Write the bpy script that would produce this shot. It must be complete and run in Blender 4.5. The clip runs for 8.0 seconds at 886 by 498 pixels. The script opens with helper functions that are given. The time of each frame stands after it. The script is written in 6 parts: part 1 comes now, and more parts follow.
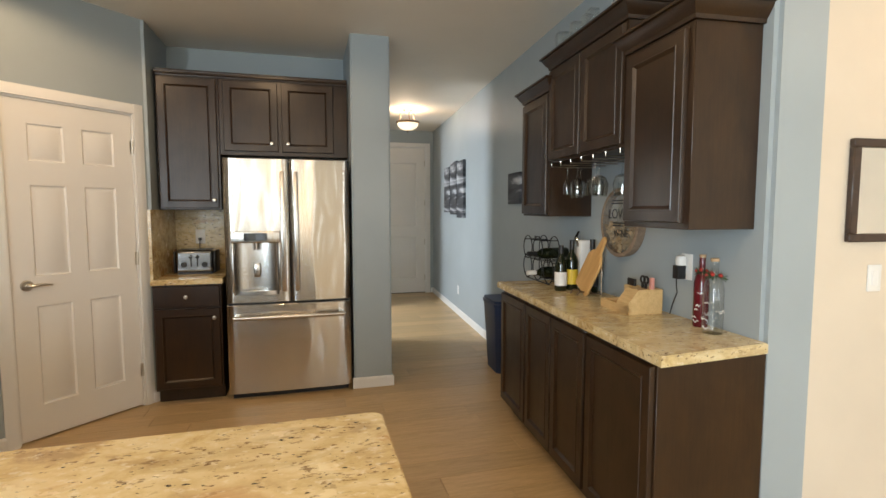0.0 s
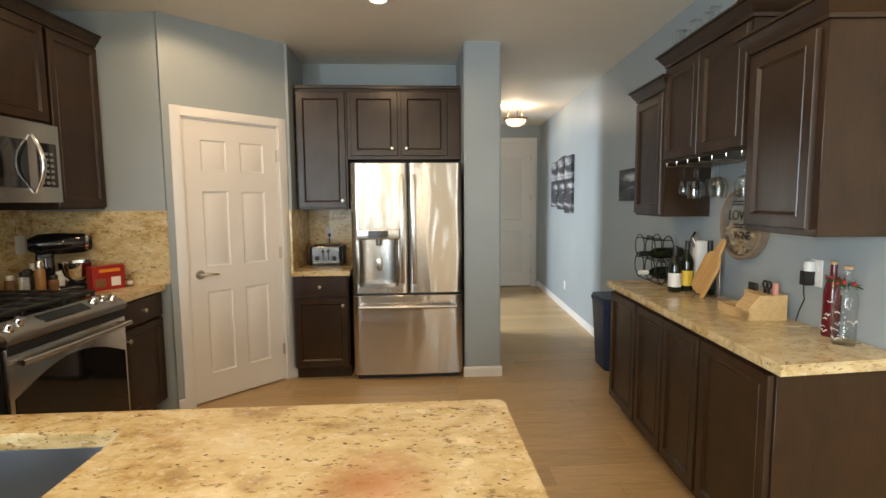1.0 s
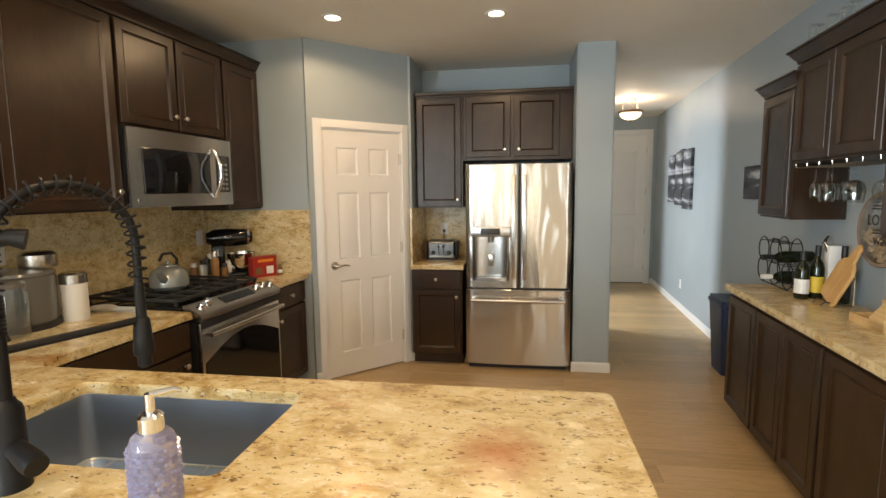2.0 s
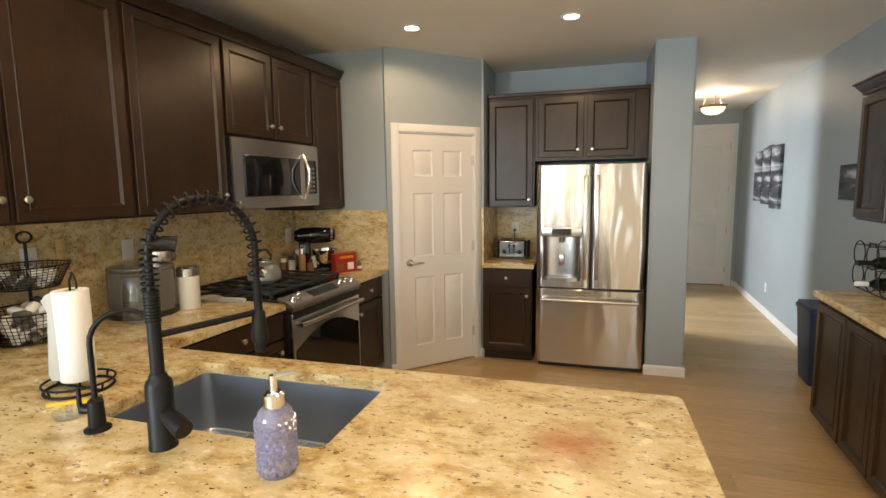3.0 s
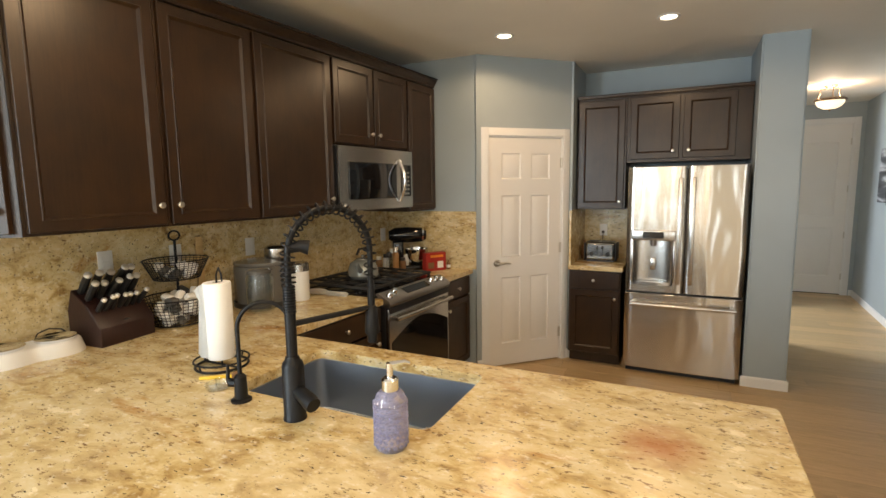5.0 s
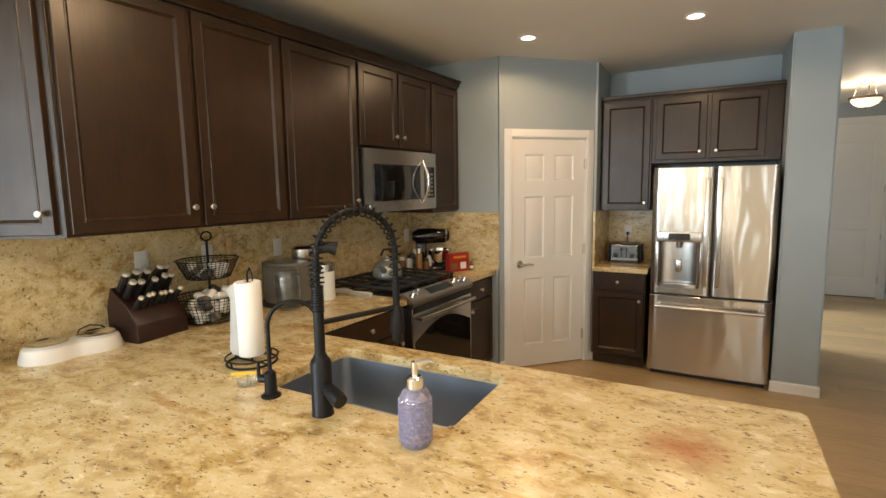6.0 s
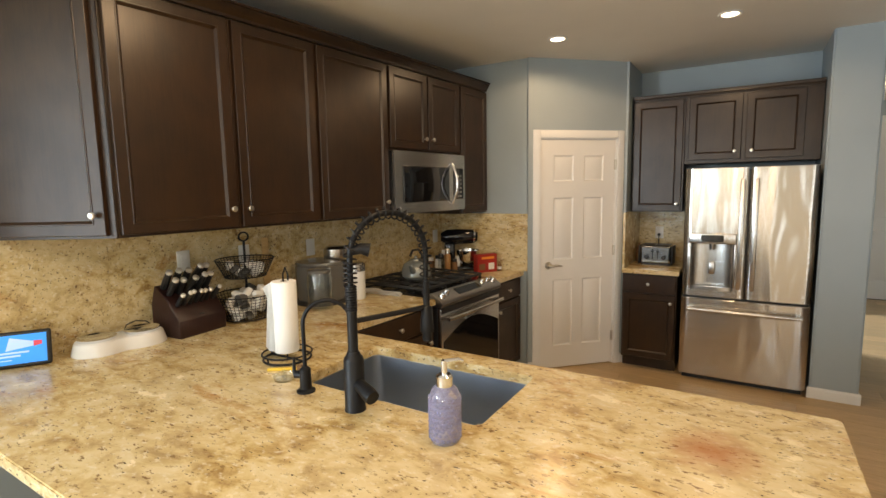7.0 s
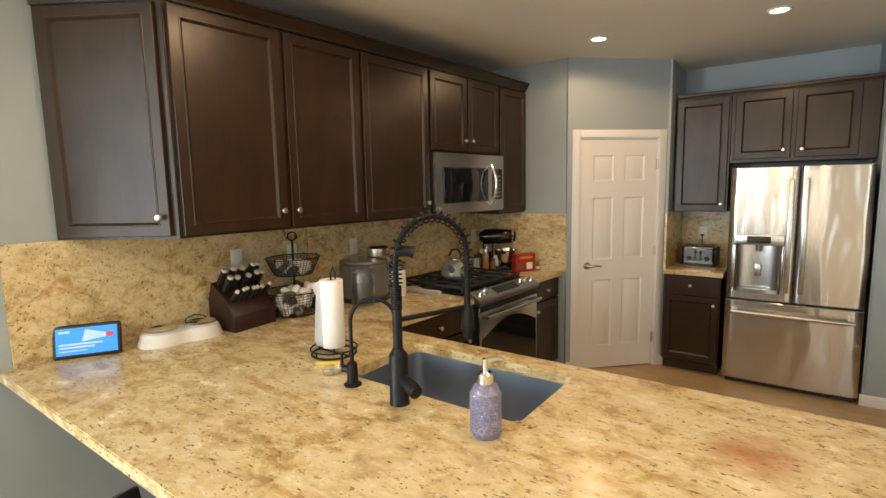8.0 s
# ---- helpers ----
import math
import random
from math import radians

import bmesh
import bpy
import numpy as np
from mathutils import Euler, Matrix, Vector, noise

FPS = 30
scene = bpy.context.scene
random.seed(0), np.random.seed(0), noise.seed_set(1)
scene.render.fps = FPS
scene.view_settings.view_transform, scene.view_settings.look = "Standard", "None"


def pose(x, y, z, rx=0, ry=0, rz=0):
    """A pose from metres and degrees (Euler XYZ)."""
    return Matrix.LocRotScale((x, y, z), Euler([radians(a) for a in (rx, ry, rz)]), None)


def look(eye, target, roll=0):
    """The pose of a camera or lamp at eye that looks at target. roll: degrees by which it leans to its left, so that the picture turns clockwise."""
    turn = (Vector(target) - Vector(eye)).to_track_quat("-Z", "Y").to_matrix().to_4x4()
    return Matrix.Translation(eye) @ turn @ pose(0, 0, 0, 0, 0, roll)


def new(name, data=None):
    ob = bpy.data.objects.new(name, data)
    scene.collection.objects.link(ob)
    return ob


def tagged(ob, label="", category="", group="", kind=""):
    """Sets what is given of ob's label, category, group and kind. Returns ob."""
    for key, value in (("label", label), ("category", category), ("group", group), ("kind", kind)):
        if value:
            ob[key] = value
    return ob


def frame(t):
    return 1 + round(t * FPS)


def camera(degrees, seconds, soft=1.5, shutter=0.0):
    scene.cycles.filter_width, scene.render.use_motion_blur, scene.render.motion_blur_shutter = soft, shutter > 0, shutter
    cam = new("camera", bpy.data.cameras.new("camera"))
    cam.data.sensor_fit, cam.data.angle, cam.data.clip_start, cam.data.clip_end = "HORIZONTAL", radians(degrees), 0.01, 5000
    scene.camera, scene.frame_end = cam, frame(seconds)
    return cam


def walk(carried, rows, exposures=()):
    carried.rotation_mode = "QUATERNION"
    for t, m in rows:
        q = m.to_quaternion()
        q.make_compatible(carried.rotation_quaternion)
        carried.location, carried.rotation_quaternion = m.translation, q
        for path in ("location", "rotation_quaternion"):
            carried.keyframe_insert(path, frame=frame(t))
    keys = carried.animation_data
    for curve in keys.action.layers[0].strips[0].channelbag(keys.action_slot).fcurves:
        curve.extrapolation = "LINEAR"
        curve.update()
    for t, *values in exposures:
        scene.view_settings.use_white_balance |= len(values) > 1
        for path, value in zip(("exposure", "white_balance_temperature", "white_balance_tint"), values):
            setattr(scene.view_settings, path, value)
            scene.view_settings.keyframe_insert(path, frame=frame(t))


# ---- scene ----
cam = camera(83.49, 8.0)
# seconds, place, then yaw, pitch and roll
PATH = [
    (0.0, 0.6381, -3.7102, 1.3794, -15.295, -4.397, -0.040),
    (0.5, 0.5673, -3.7855, 1.4049, -10.709, -4.795, -0.061),
    (1.0, 0.5547, -3.8693, 1.4437, -3.489, -5.418, -0.457),
    (1.5, 0.5086, -3.9850, 1.4870, 2.825, -6.007, -0.655),
    (2.0, 0.5137, -4.0869, 1.5204, 8.639, -6.450, -0.651),
    (3.5, 0.5036, -4.2537, 1.5785, 19.248, -6.947, -0.823),
    (4.0, 0.5032, -4.2939, 1.5889, 21.923, -6.982, -0.826),
    (4.5, 0.5036, -4.3274, 1.6000, 24.185, -7.046, -0.809),
    (6.0, 0.5143, -4.3816, 1.6143, 28.485, -6.954, -0.907),
    (6.5, 0.5224, -4.3930, 1.6187, 29.888, -6.912, -1.009),
    (7.0, 0.5280, -4.4177, 1.6252, 31.687, -6.903, -1.008),
    (7.5, 0.5350, -4.4443, 1.6361, 33.779, -7.013, -1.044),
    (8.0, 0.5497, -4.4832, 1.6512, 35.907, -7.134, -1.135),
]
walk(cam, [(t, pose(x, y, z, 90 + p, -r, w)) for t, x, y, z, w, p, r in PATH], [(0.0, -0.36, 7700, 18), (2.0, -0.2, 7800, 18), (8.0, -0.38, 7800, 19)])

# ---- world and light ----
world = bpy.data.worlds.new("sky")
scene.world = world
world.use_nodes = True
wn = world.node_tree.nodes
sky = wn.new("ShaderNodeTexSky")
sky.sky_type, sky.sun_disc = "NISHITA", False
sky.sun_elevation, sky.sun_rotation = radians(40), radians(150)
world.node_tree.links.new(sky.outputs[0], wn["Background"].inputs[0])
wn["Background"].inputs[1].default_value = 0.12


def area(name, eye, target, w, h, power, colour):
    data = bpy.data.lights.new(name, "AREA")
    data.shape, data.size, data.size_y, data.energy, data.color = "RECTANGLE", w, h, power, colour
    ob = new(name, data)
    ob.matrix_world = look(eye, target)
    return ob


def spot(name, at, power, colour, size=0.05, angle=130):
    data = bpy.data.lights.new(name, "SPOT")
    data.energy, data.color, data.shadow_soft_size, data.spot_size, data.spot_blend = power, colour, size, radians(angle), 0.25
    ob = new(name, data)
    ob.matrix_world = look(at, (at[0], at[1] + 0.001, 0))
    return ob


DAY = (0.57, 0.80, 1.0)
# Rear openings out of view; slim slits added to streak the refrigerator's reflections.
REAR_OPENINGS = [(-1.36, 0.26), (-0.93, 0.30), (-0.47, 0.20), (0.30, 0.09), (1.05, 0.14), (2.75, 0.34), (4.1, 0.5)]
for k, (wx0, ww) in enumerate(REAR_OPENINGS):
    area("window_light", (wx0, -9.05, 1.35), (wx0, 0, 1.35), ww, 1.9, (50, 50, 40, 40, 55, 70, 80)[k] * ww, DAY)
# Unseen lamp on the left wall, added to brighten the bar wall.
area("side_window_light", (-2.37, -7.06, 1.4), (2.62, -7.39, 1.4), 1.8, 1.9, 600, DAY)
area("entry_window_light", (-1.25, 2.3, 1.5), (3, 2.3, 1.2), 0.7, 1.5, 200, (0.66, 0.83, 1.0))
# First two are the recessed lights; the last three are unseen added fill.
LIGHTS = [(-0.72, -0.78), (0.36, -0.66), (-0.72, -3.0), (0.36, -3.0), (0.55, -4.6)]
for k, (lx, ly) in enumerate(LIGHTS):
    spot("downlight", (lx, ly, 2.66), (24, 24, 32, 32, 58)[k], (1.0, 0.76, 0.48), 0.08, (168, 168, 168, 168, 176)[k])
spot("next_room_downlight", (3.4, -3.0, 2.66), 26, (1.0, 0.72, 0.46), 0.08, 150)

# ---- materials ----
def mat(name, colour, rough=0.5, metal=0.0, spec=0.5, coat=0.0):
    m = bpy.data.materials.new(name)
    m.use_nodes = True
    b = m.node_tree.nodes["Principled BSDF"]
    b.inputs["Base Color"].default_value = (*colour, 1)
    b.inputs["Roughness"].default_value = rough
    b.inputs["Metallic"].default_value = metal
    b.inputs["Specular IOR Level"].default_value = spec
    b.inputs["Coat Weight"].default_value = coat
    return m


def nodes_of(m):
    return m.node_tree.nodes, m.node_tree.links, m.node_tree.nodes["Principled BSDF"]


def coords(m, scale=(1, 1, 1), world_space=True, rot=(0, 0, 0)):
    """Coordinates in metres, in the world or in the object."""
    n, l, b = nodes_of(m)
    mp = n.new("ShaderNodeMapping")
    mp.inputs["Scale"].default_value = scale
    mp.inputs["Rotation"].default_value = rot
    if world_space:
        l.new(n.new("ShaderNodeNewGeometry").outputs["Position"], mp.inputs[0])
    else:
        l.new(n.new("ShaderNodeTexCoord").outputs["Object"], mp.inputs[0])
    return mp.outputs[0]


def noise_tex(m, vec, scale, detail=4, rough=0.55, distort=0.0):
    n, l, b = nodes_of(m)
    t = n.new("ShaderNodeTexNoise")
    t.inputs["Scale"].default_value, t.inputs["Detail"].default_value = scale, detail
    t.inputs["Roughness"].default_value, t.inputs["Distortion"].default_value = rough, distort
    l.new(vec, t.inputs["Vector"])
    return t.outputs["Fac"]


def ramp(m, fac, *stops):
    n, l, b = nodes_of(m)
    r = n.new("ShaderNodeValToRGB")
    e = r.color_ramp.elements
    while len(e) < len(stops):
        e.new(0.5)
    for el, (p, c) in zip(e, stops):
        el.position = p
        el.color = (*c, 1) if len(c) == 3 else c
    l.new(fac, r.inputs[0])
    return r.outputs[0]


def grey(v):
    return (v, v, v)


def mix(m, fac, a, c, kind="MIX"):
    n, l, b = nodes_of(m)
    x = n.new("ShaderNodeMix")
    x.data_type, x.blend_type = "RGBA", kind
    for sock, v in ((x.inputs[0], fac), (x.inputs[6], a), (x.inputs[7], c)):
        if isinstance(v, tuple):
            sock.default_value = (*v, 1)
        elif isinstance(v, (int, float)):
            sock.default_value = v
        else:
            l.new(v, sock)
    return x.outputs[2]


def bump(m, height, strength, dist=0.002):
    n, l, b = nodes_of(m)
    x = n.new("ShaderNodeBump")
    x.inputs["Strength"].default_value, x.inputs["Distance"].default_value = strength, dist
    l.new(height, x.inputs["Height"])
    l.new(x.outputs[0], b.inputs["Normal"])


def paint(name, colour, rough=0.6, vary=0.05, peel=0.15):
    """Rolled wall paint: soft clouding and orange peel."""
    m = mat(name, colour, rough)
    n, l, b = nodes_of(m)
    v = coords(m)
    lo, hi = tuple(c * (1 - vary) for c in colour), tuple(min(1, c * (1 + vary)) for c in colour)
    l.new(ramp(m, noise_tex(m, v, 1.7, 5), (0.3, lo), (0.7, hi)), b.inputs["Base Color"])
    bump(m, noise_tex(m, v, 160, 3), peel, 0.0015)
    return m


def wood(name, dark, light, rough, axis_scale, world_space=False, spec=0.5, per_piece=0.0, strength=0.2):
    """Grain drawn out along one axis, in the object's own space."""
    m = mat(name, light, rough, spec=spec)
    n, l, b = nodes_of(m)
    v = coords(m, axis_scale, world_space)
    if per_piece:
        oi = n.new("ShaderNodeObjectInfo")
        add = n.new("ShaderNodeVectorMath")
        add.operation = "MULTIPLY_ADD"
        add.inputs[1].default_value = (37, 53, 11)
        l.new(oi.outputs["Random"], add.inputs[0])
        l.new(v, add.inputs[2])
        v = add.outputs[0]
    g = noise_tex(m, v, 5, 6, 0.6, 0.6)
    f = noise_tex(m, v, 26, 3, 0.6)
    c = mix(m, 0.35, ramp(m, g, (0.3, dark), (0.7, light)), ramp(m, f, (0.35, dark), (0.65, light)))
    if per_piece:
        hsv = n.new("ShaderNodeHueSaturation")
        mr = n.new("ShaderNodeMapRange")
        mr.inputs[3].default_value, mr.inputs[4].default_value = 1 - per_piece, 1 + per_piece
        l.new(oi.outputs["Random"], mr.inputs[0])
        l.new(mr.outputs[0], hsv.inputs["Value"])
        l.new(c, hsv.inputs["Color"])
        c = hsv.outputs[0]
    l.new(c, b.inputs["Base Color"])
    l.new(ramp(m, f, (0.3, grey(max(0, rough - 0.06))), (0.7, grey(min(1, rough + 0.08)))), b.inputs["Roughness"])
    bump(m, f, strength, 0.0006)
    return m


def stained(name, dark, light):
    """Dark stain under satin varnish: soft mottling over a faint upright grain."""
    m = mat(name, light, 0.35, spec=0.42)
    n, l, b = nodes_of(m)
    cloud = noise_tex(m, coords(m, (1.6, 1.6, 0.9), False), 4.5, 5, 0.6, 0.4)
    grain = noise_tex(m, coords(m, (16, 16, 0.9), False), 9, 3, 0.5)
    c = mix(m, 0.3, ramp(m, cloud, (0.3, dark), (0.72, light)), ramp(m, grain, (0.3, dark), (0.7, light)))
    l.new(c, b.inputs["Base Color"])
    l.new(ramp(m, cloud, (0.3, grey(0.37)), (0.7, grey(0.29))), b.inputs["Roughness"])
    return m


def granite(name):
    """Cream and gold granite: clouds, rust veins, brown and black flecks."""
    m = mat(name, (0.6, 0.5, 0.3), 0.12, spec=0.5)
    n, l, b = nodes_of(m)
    v = coords(m, (1.0, 1.5, 2.0), True, (0, 0, 0.12))
    c = ramp(m, noise_tex(m, v, 9, 8, 0.64, 0.4), (0.34, (0.34, 0.205, 0.075)), (0.44, (0.55, 0.385, 0.165)), (0.54, (0.68, 0.53, 0.28)), (0.70, (0.75, 0.65, 0.43)))
    drift = ramp(m, noise_tex(m, v, 1.3, 3, 0.5, 0.6), (0.40, grey(0.0)), (0.62, grey(0.5)))
    c = mix(m, drift, c, (0.70, 0.58, 0.36))
    cloud = ramp(m, noise_tex(m, coords(m, (0.5, 1.7, 1.9), True, (0, 0, 0.2)), 5.5, 7, 0.68, 0.7), (0.55, grey(0)), (0.68, grey(0.42)))
    c = mix(m, cloud, c, (0.36, 0.245, 0.115))
    rust = ramp(m, noise_tex(m, coords(m, (0.55, 1.6, 1.8), True, (0, 0, 0.18)), 3.0, 8, 0.66, 0.9), (0.575, grey(0)), (0.68, grey(0.75)))
    c = mix(m, rust, c, (0.44, 0.20, 0.045))
    pale = ramp(m, noise_tex(m, v, 30, 5, 0.65), (0.55, grey(0)), (0.66, grey(0.6)))
    c = mix(m, pale, c, (0.80, 0.72, 0.54))
    cluster = ramp(m, noise_tex(m, v, 4.2, 5, 0.6), (0.38, grey(0.25)), (0.56, grey(1)))
    w2 = coords(m, (0.75, 1.5, 1.4), True, (0, 0, 0.15))
    brown = ramp(m, noise_tex(m, w2, 44, 5, 0.62), (0.60, grey(0)), (0.635, grey(0.9)))
    c = mix(m, mix(m, 1.0, brown, cluster, "MULTIPLY"), c, (0.19, 0.105, 0.045))
    fleck = ramp(m, noise_tex(m, coords(m, (0.8, 1.8, 1.3), True, (0.5, 0.3, 0.2)), 58, 3, 0.55), (0.662, grey(0)), (0.688, grey(1)))
    c = mix(m, fleck, c, (0.05, 0.034, 0.026))
    # one reddish stain near the end of the peninsula
    d = n.new("ShaderNodeVectorMath")
    d.operation = "DISTANCE"
    wob = mix(m, 0.12, coords(m), noise_tex(m, v, 12, 3))
    l.new(wob, d.inputs[0])
    d.inputs[1].default_value = (0.474, -2.536, 0.852)
    stain = ramp(m, d.outputs["Value"], (0.02, grey(0.8)), (0.13, grey(0)))
    c = mix(m, stain, c, (0.40, 0.13, 0.04))
    l.new(c, b.inputs["Base Color"])
    l.new(ramp(m, noise_tex(m, v, 9, 4), (0.3, grey(0.19)), (0.7, grey(0.28))), b.inputs["Roughness"])
    return m


def steel(name, colour=(0.56, 0.55, 0.53), rough=0.24, along=(1, 1, 16), wavy=0.0):
    """Brushed stainless steel; wavy bends its reflections as thin sheet does."""
    m = mat(name, colour, rough, 1.0)
    n, l, b = nodes_of(m)
    f = noise_tex(m, coords(m, along, False), 9, 3)
    if wavy:
        l.new(ramp(m, f, (0.3, grey(rough - 0.015)), (0.7, grey(rough + 0.02))), b.inputs["Roughness"])
        w = noise_tex(m, coords(m, (4.0, 4.0, 1.1), False), 1.4, 1, 0.4, 0.3)
        bump(m, w, wavy, 0.03)
        b.inputs["Anisotropic"].default_value, b.inputs["Anisotropic Rotation"].default_value = 0.9, 0.25
        tg = n.new("ShaderNodeTangent")
        tg.direction_type, tg.axis = "RADIAL", "Z"
        l.new(tg.outputs[0], b.inputs["Tangent"])
    return m


def clear_glass(name):
    """Thin clear glass: lets light through, with a gloss that grows at the rim."""
    m = mat(name, (0.9, 0.9, 0.9), 0.03)
    n, l, b = nodes_of(m)
    clear, gloss, blend, edge, rise = n.new("ShaderNodeBsdfTransparent"), n.new("ShaderNodeBsdfGlossy"), n.new("ShaderNodeMixShader"), n.new("ShaderNodeLayerWeight"), n.new("ShaderNodeMath")
    clear.inputs[0].default_value = (0.93, 0.95, 0.95, 1)
    gloss.inputs["Roughness"].default_value = 0.04
    rise.operation = "MULTIPLY_ADD"
    power = n.new("ShaderNodeMath")
    power.operation = "POWER"
    power.inputs[1].default_value = 2.6
    l.new(edge.outputs["Facing"], power.inputs[0])
    l.new(power.outputs[0], rise.inputs[0])
    rise.inputs[1].default_value, rise.inputs[2].default_value = 0.55, 0.05
    l.new(rise.outputs[0], blend.inputs[0])
    l.new(clear.outputs[0], blend.inputs[1])
    l.new(gloss.outputs[0], blend.inputs[2])
    l.new(blend.outputs[0], n["Material Output"].inputs["Surface"])
    return m


M_WALL = paint("grey_blue_wall_paint", (0.335, 0.388, 0.41), 0.5)
M_CREAM = paint("cream_wall_paint", (0.72, 0.62, 0.50), 0.55)
M_CEIL = paint("warm_white_ceiling_paint", (0.84, 0.80, 0.73), 0.7, 0.03, 0.5)
M_TRIM = paint("white_gloss_trim_paint", (0.78, 0.77, 0.75), 0.35, 0.02, 0.03)
M_DOORPAINT = paint("white_door_paint", (0.80, 0.77, 0.73), 0.4, 0.02, 0.05)
M_ESP = stained("espresso_stained_wood", (0.016, 0.0076, 0.0034), (0.046, 0.0222, 0.0096))
M_FLOOR = wood("light_oak_plank", (0.46, 0.30, 0.145), (0.66, 0.455, 0.245), 0.36, (0.9, 9, 9), per_piece=0.12, strength=0.12)
M_FLOOR0 = wood("oak_underlay", (0.40, 0.26, 0.125), (0.58, 0.40, 0.21), 0.5, (0.9, 9, 9))
M_GRAN = granite("polished_granite")
M_STEEL = steel("brushed_stainless", (0.54, 0.50, 0.45), 0.2, wavy=0.5)
M_STEEL2 = steel("brushed_stainless_flat", (0.52, 0.50, 0.47), 0.27)
M_PANEL = steel("dark_panel_steel", (0.30, 0.29, 0.28), 0.3)
M_CHROME = mat("polished_chrome", (0.78, 0.80, 0.84), 0.12, 1.0)
M_NICKEL = mat("satin_nickel", (0.62, 0.58, 0.52), 0.3, 1.0)
M_BLACKM = mat("matte_black_metal", (0.006, 0.006, 0.007), 0.45, 0.0, 0.28)
M_BLACK = mat("black_plastic", (0.015, 0.015, 0.016), 0.45)
M_GLOSSBLACK = mat("black_glass", (0.008, 0.008, 0.009), 0.06)
M_IRON = mat("cast_iron", (0.02, 0.02, 0.02), 0.65)
M_WHITEP = mat("white_plastic", (0.78, 0.77, 0.74), 0.4)
M_SINK = steel("gunmetal_sink", (0.46, 0.51, 0.58), 0.28)

# ---- building tools ----
LEAN = Matrix.Rotation(radians(-3.77), 4, "Z")   # the side walls stand this far out of square


def mesh_ob(name, bm, material, parent=None, label="", smooth=None):
    me = bpy.data.meshes.new(name)
    bmesh.ops.recalc_face_normals(bm, faces=bm.faces)
    if smooth is not None:
        lim = radians(smooth)
        for f in bm.faces:
            f.smooth = True
        for e in bm.edges:
            e.smooth = not (len(e.link_faces) == 2 and e.calc_face_angle(0) > lim)
    bm.to_mesh(me)
    bm.free()
    for mm in (material if isinstance(material, (list, tuple)) else [material]):
        me.materials.append(mm)
    ob = new(name, me)
    if parent:
        ob.parent = parent
    if label:
        ob["label"] = label
    return ob


def part(name, bm, material, parent, label="", smooth=40):
    return mesh_ob(name, bm, material, parent, label, smooth)


def thing(name, m, label, category, group="", kind=""):
    ob = new(name)
    ob.matrix_world = m
    ob.empty_display_size = 0.05
    return tagged(ob, label, category, group, kind)


def B():
    return bmesh.new()


def box(bm, x0, x1, y0, y1, z0, z1, bev=0.0, seg=1):
    r = bmesh.ops.create_cube(bm, size=1, matrix=Matrix.LocRotScale(((x0 + x1) / 2, (y0 + y1) / 2, (z0 + z1) / 2), None, (abs(x1 - x0), abs(y1 - y0), abs(z1 - z0))))
    if bev:
        edges = list({e for v in r["verts"] for e in v.link_edges})
        bmesh.ops.bevel(bm, geom=edges, offset=bev, segments=seg, profile=0.5, affect="EDGES")
    return bm


def prism(bm, pts, z0, z1):
    """Upright prism over a polygon."""
    lo = [bm.verts.new((x, y, z0)) for x, y in pts]
    hi = [bm.verts.new((x, y, z1)) for x, y in pts]
    bm.faces.new(lo[::-1]), bm.faces.new(hi)
    n = len(pts)
    for i in range(n):
        bm.faces.new((lo[i], lo[(i + 1) % n], hi[(i + 1) % n], hi[i]))
    return bm


def sweep(bm, profile, x0, x1):
    """A profile in y and z drawn along x."""
    a = [bm.verts.new((x0, y, z)) for y, z in profile]
    b = [bm.verts.new((x1, y, z)) for y, z in profile]
    bm.faces.new(a), bm.faces.new(b[::-1])
    n = len(profile)
    for i in range(n):
        bm.faces.new((a[i], b[i], b[(i + 1) % n], a[(i + 1) % n]))
    return bm


def lathe(bm, prof, seg=24, at=(0, 0, 0), cap=True):
    """Turns (radius, height) pairs round the upright axis."""
    rings = []
    for r, z in prof:
        if r < 1e-5:
            rings.append([bm.verts.new((at[0], at[1], at[2] + z))])
        else:
            rings.append([bm.verts.new((at[0] + r * math.cos(2 * math.pi * i / seg), at[1] + r * math.sin(2 * math.pi * i / seg), at[2] + z)) for i in range(seg)])
    for p, q in zip(rings, rings[1:]):
        for i in range(seg):
            j = (i + 1) % seg
            if len(p) == 1 and len(q) == 1:
                continue
            if len(p) == 1:
                bm.faces.new((p[0], q[i], q[j]))
            elif len(q) == 1:
                bm.faces.new((p[i], p[j], q[0]))
            else:
                bm.faces.new((p[i], p[j], q[j], q[i]))
    if cap:
        for rg in (rings[0], rings[-1]):
            if len(rg) > 1:
                bm.faces.new(rg)
    return bm


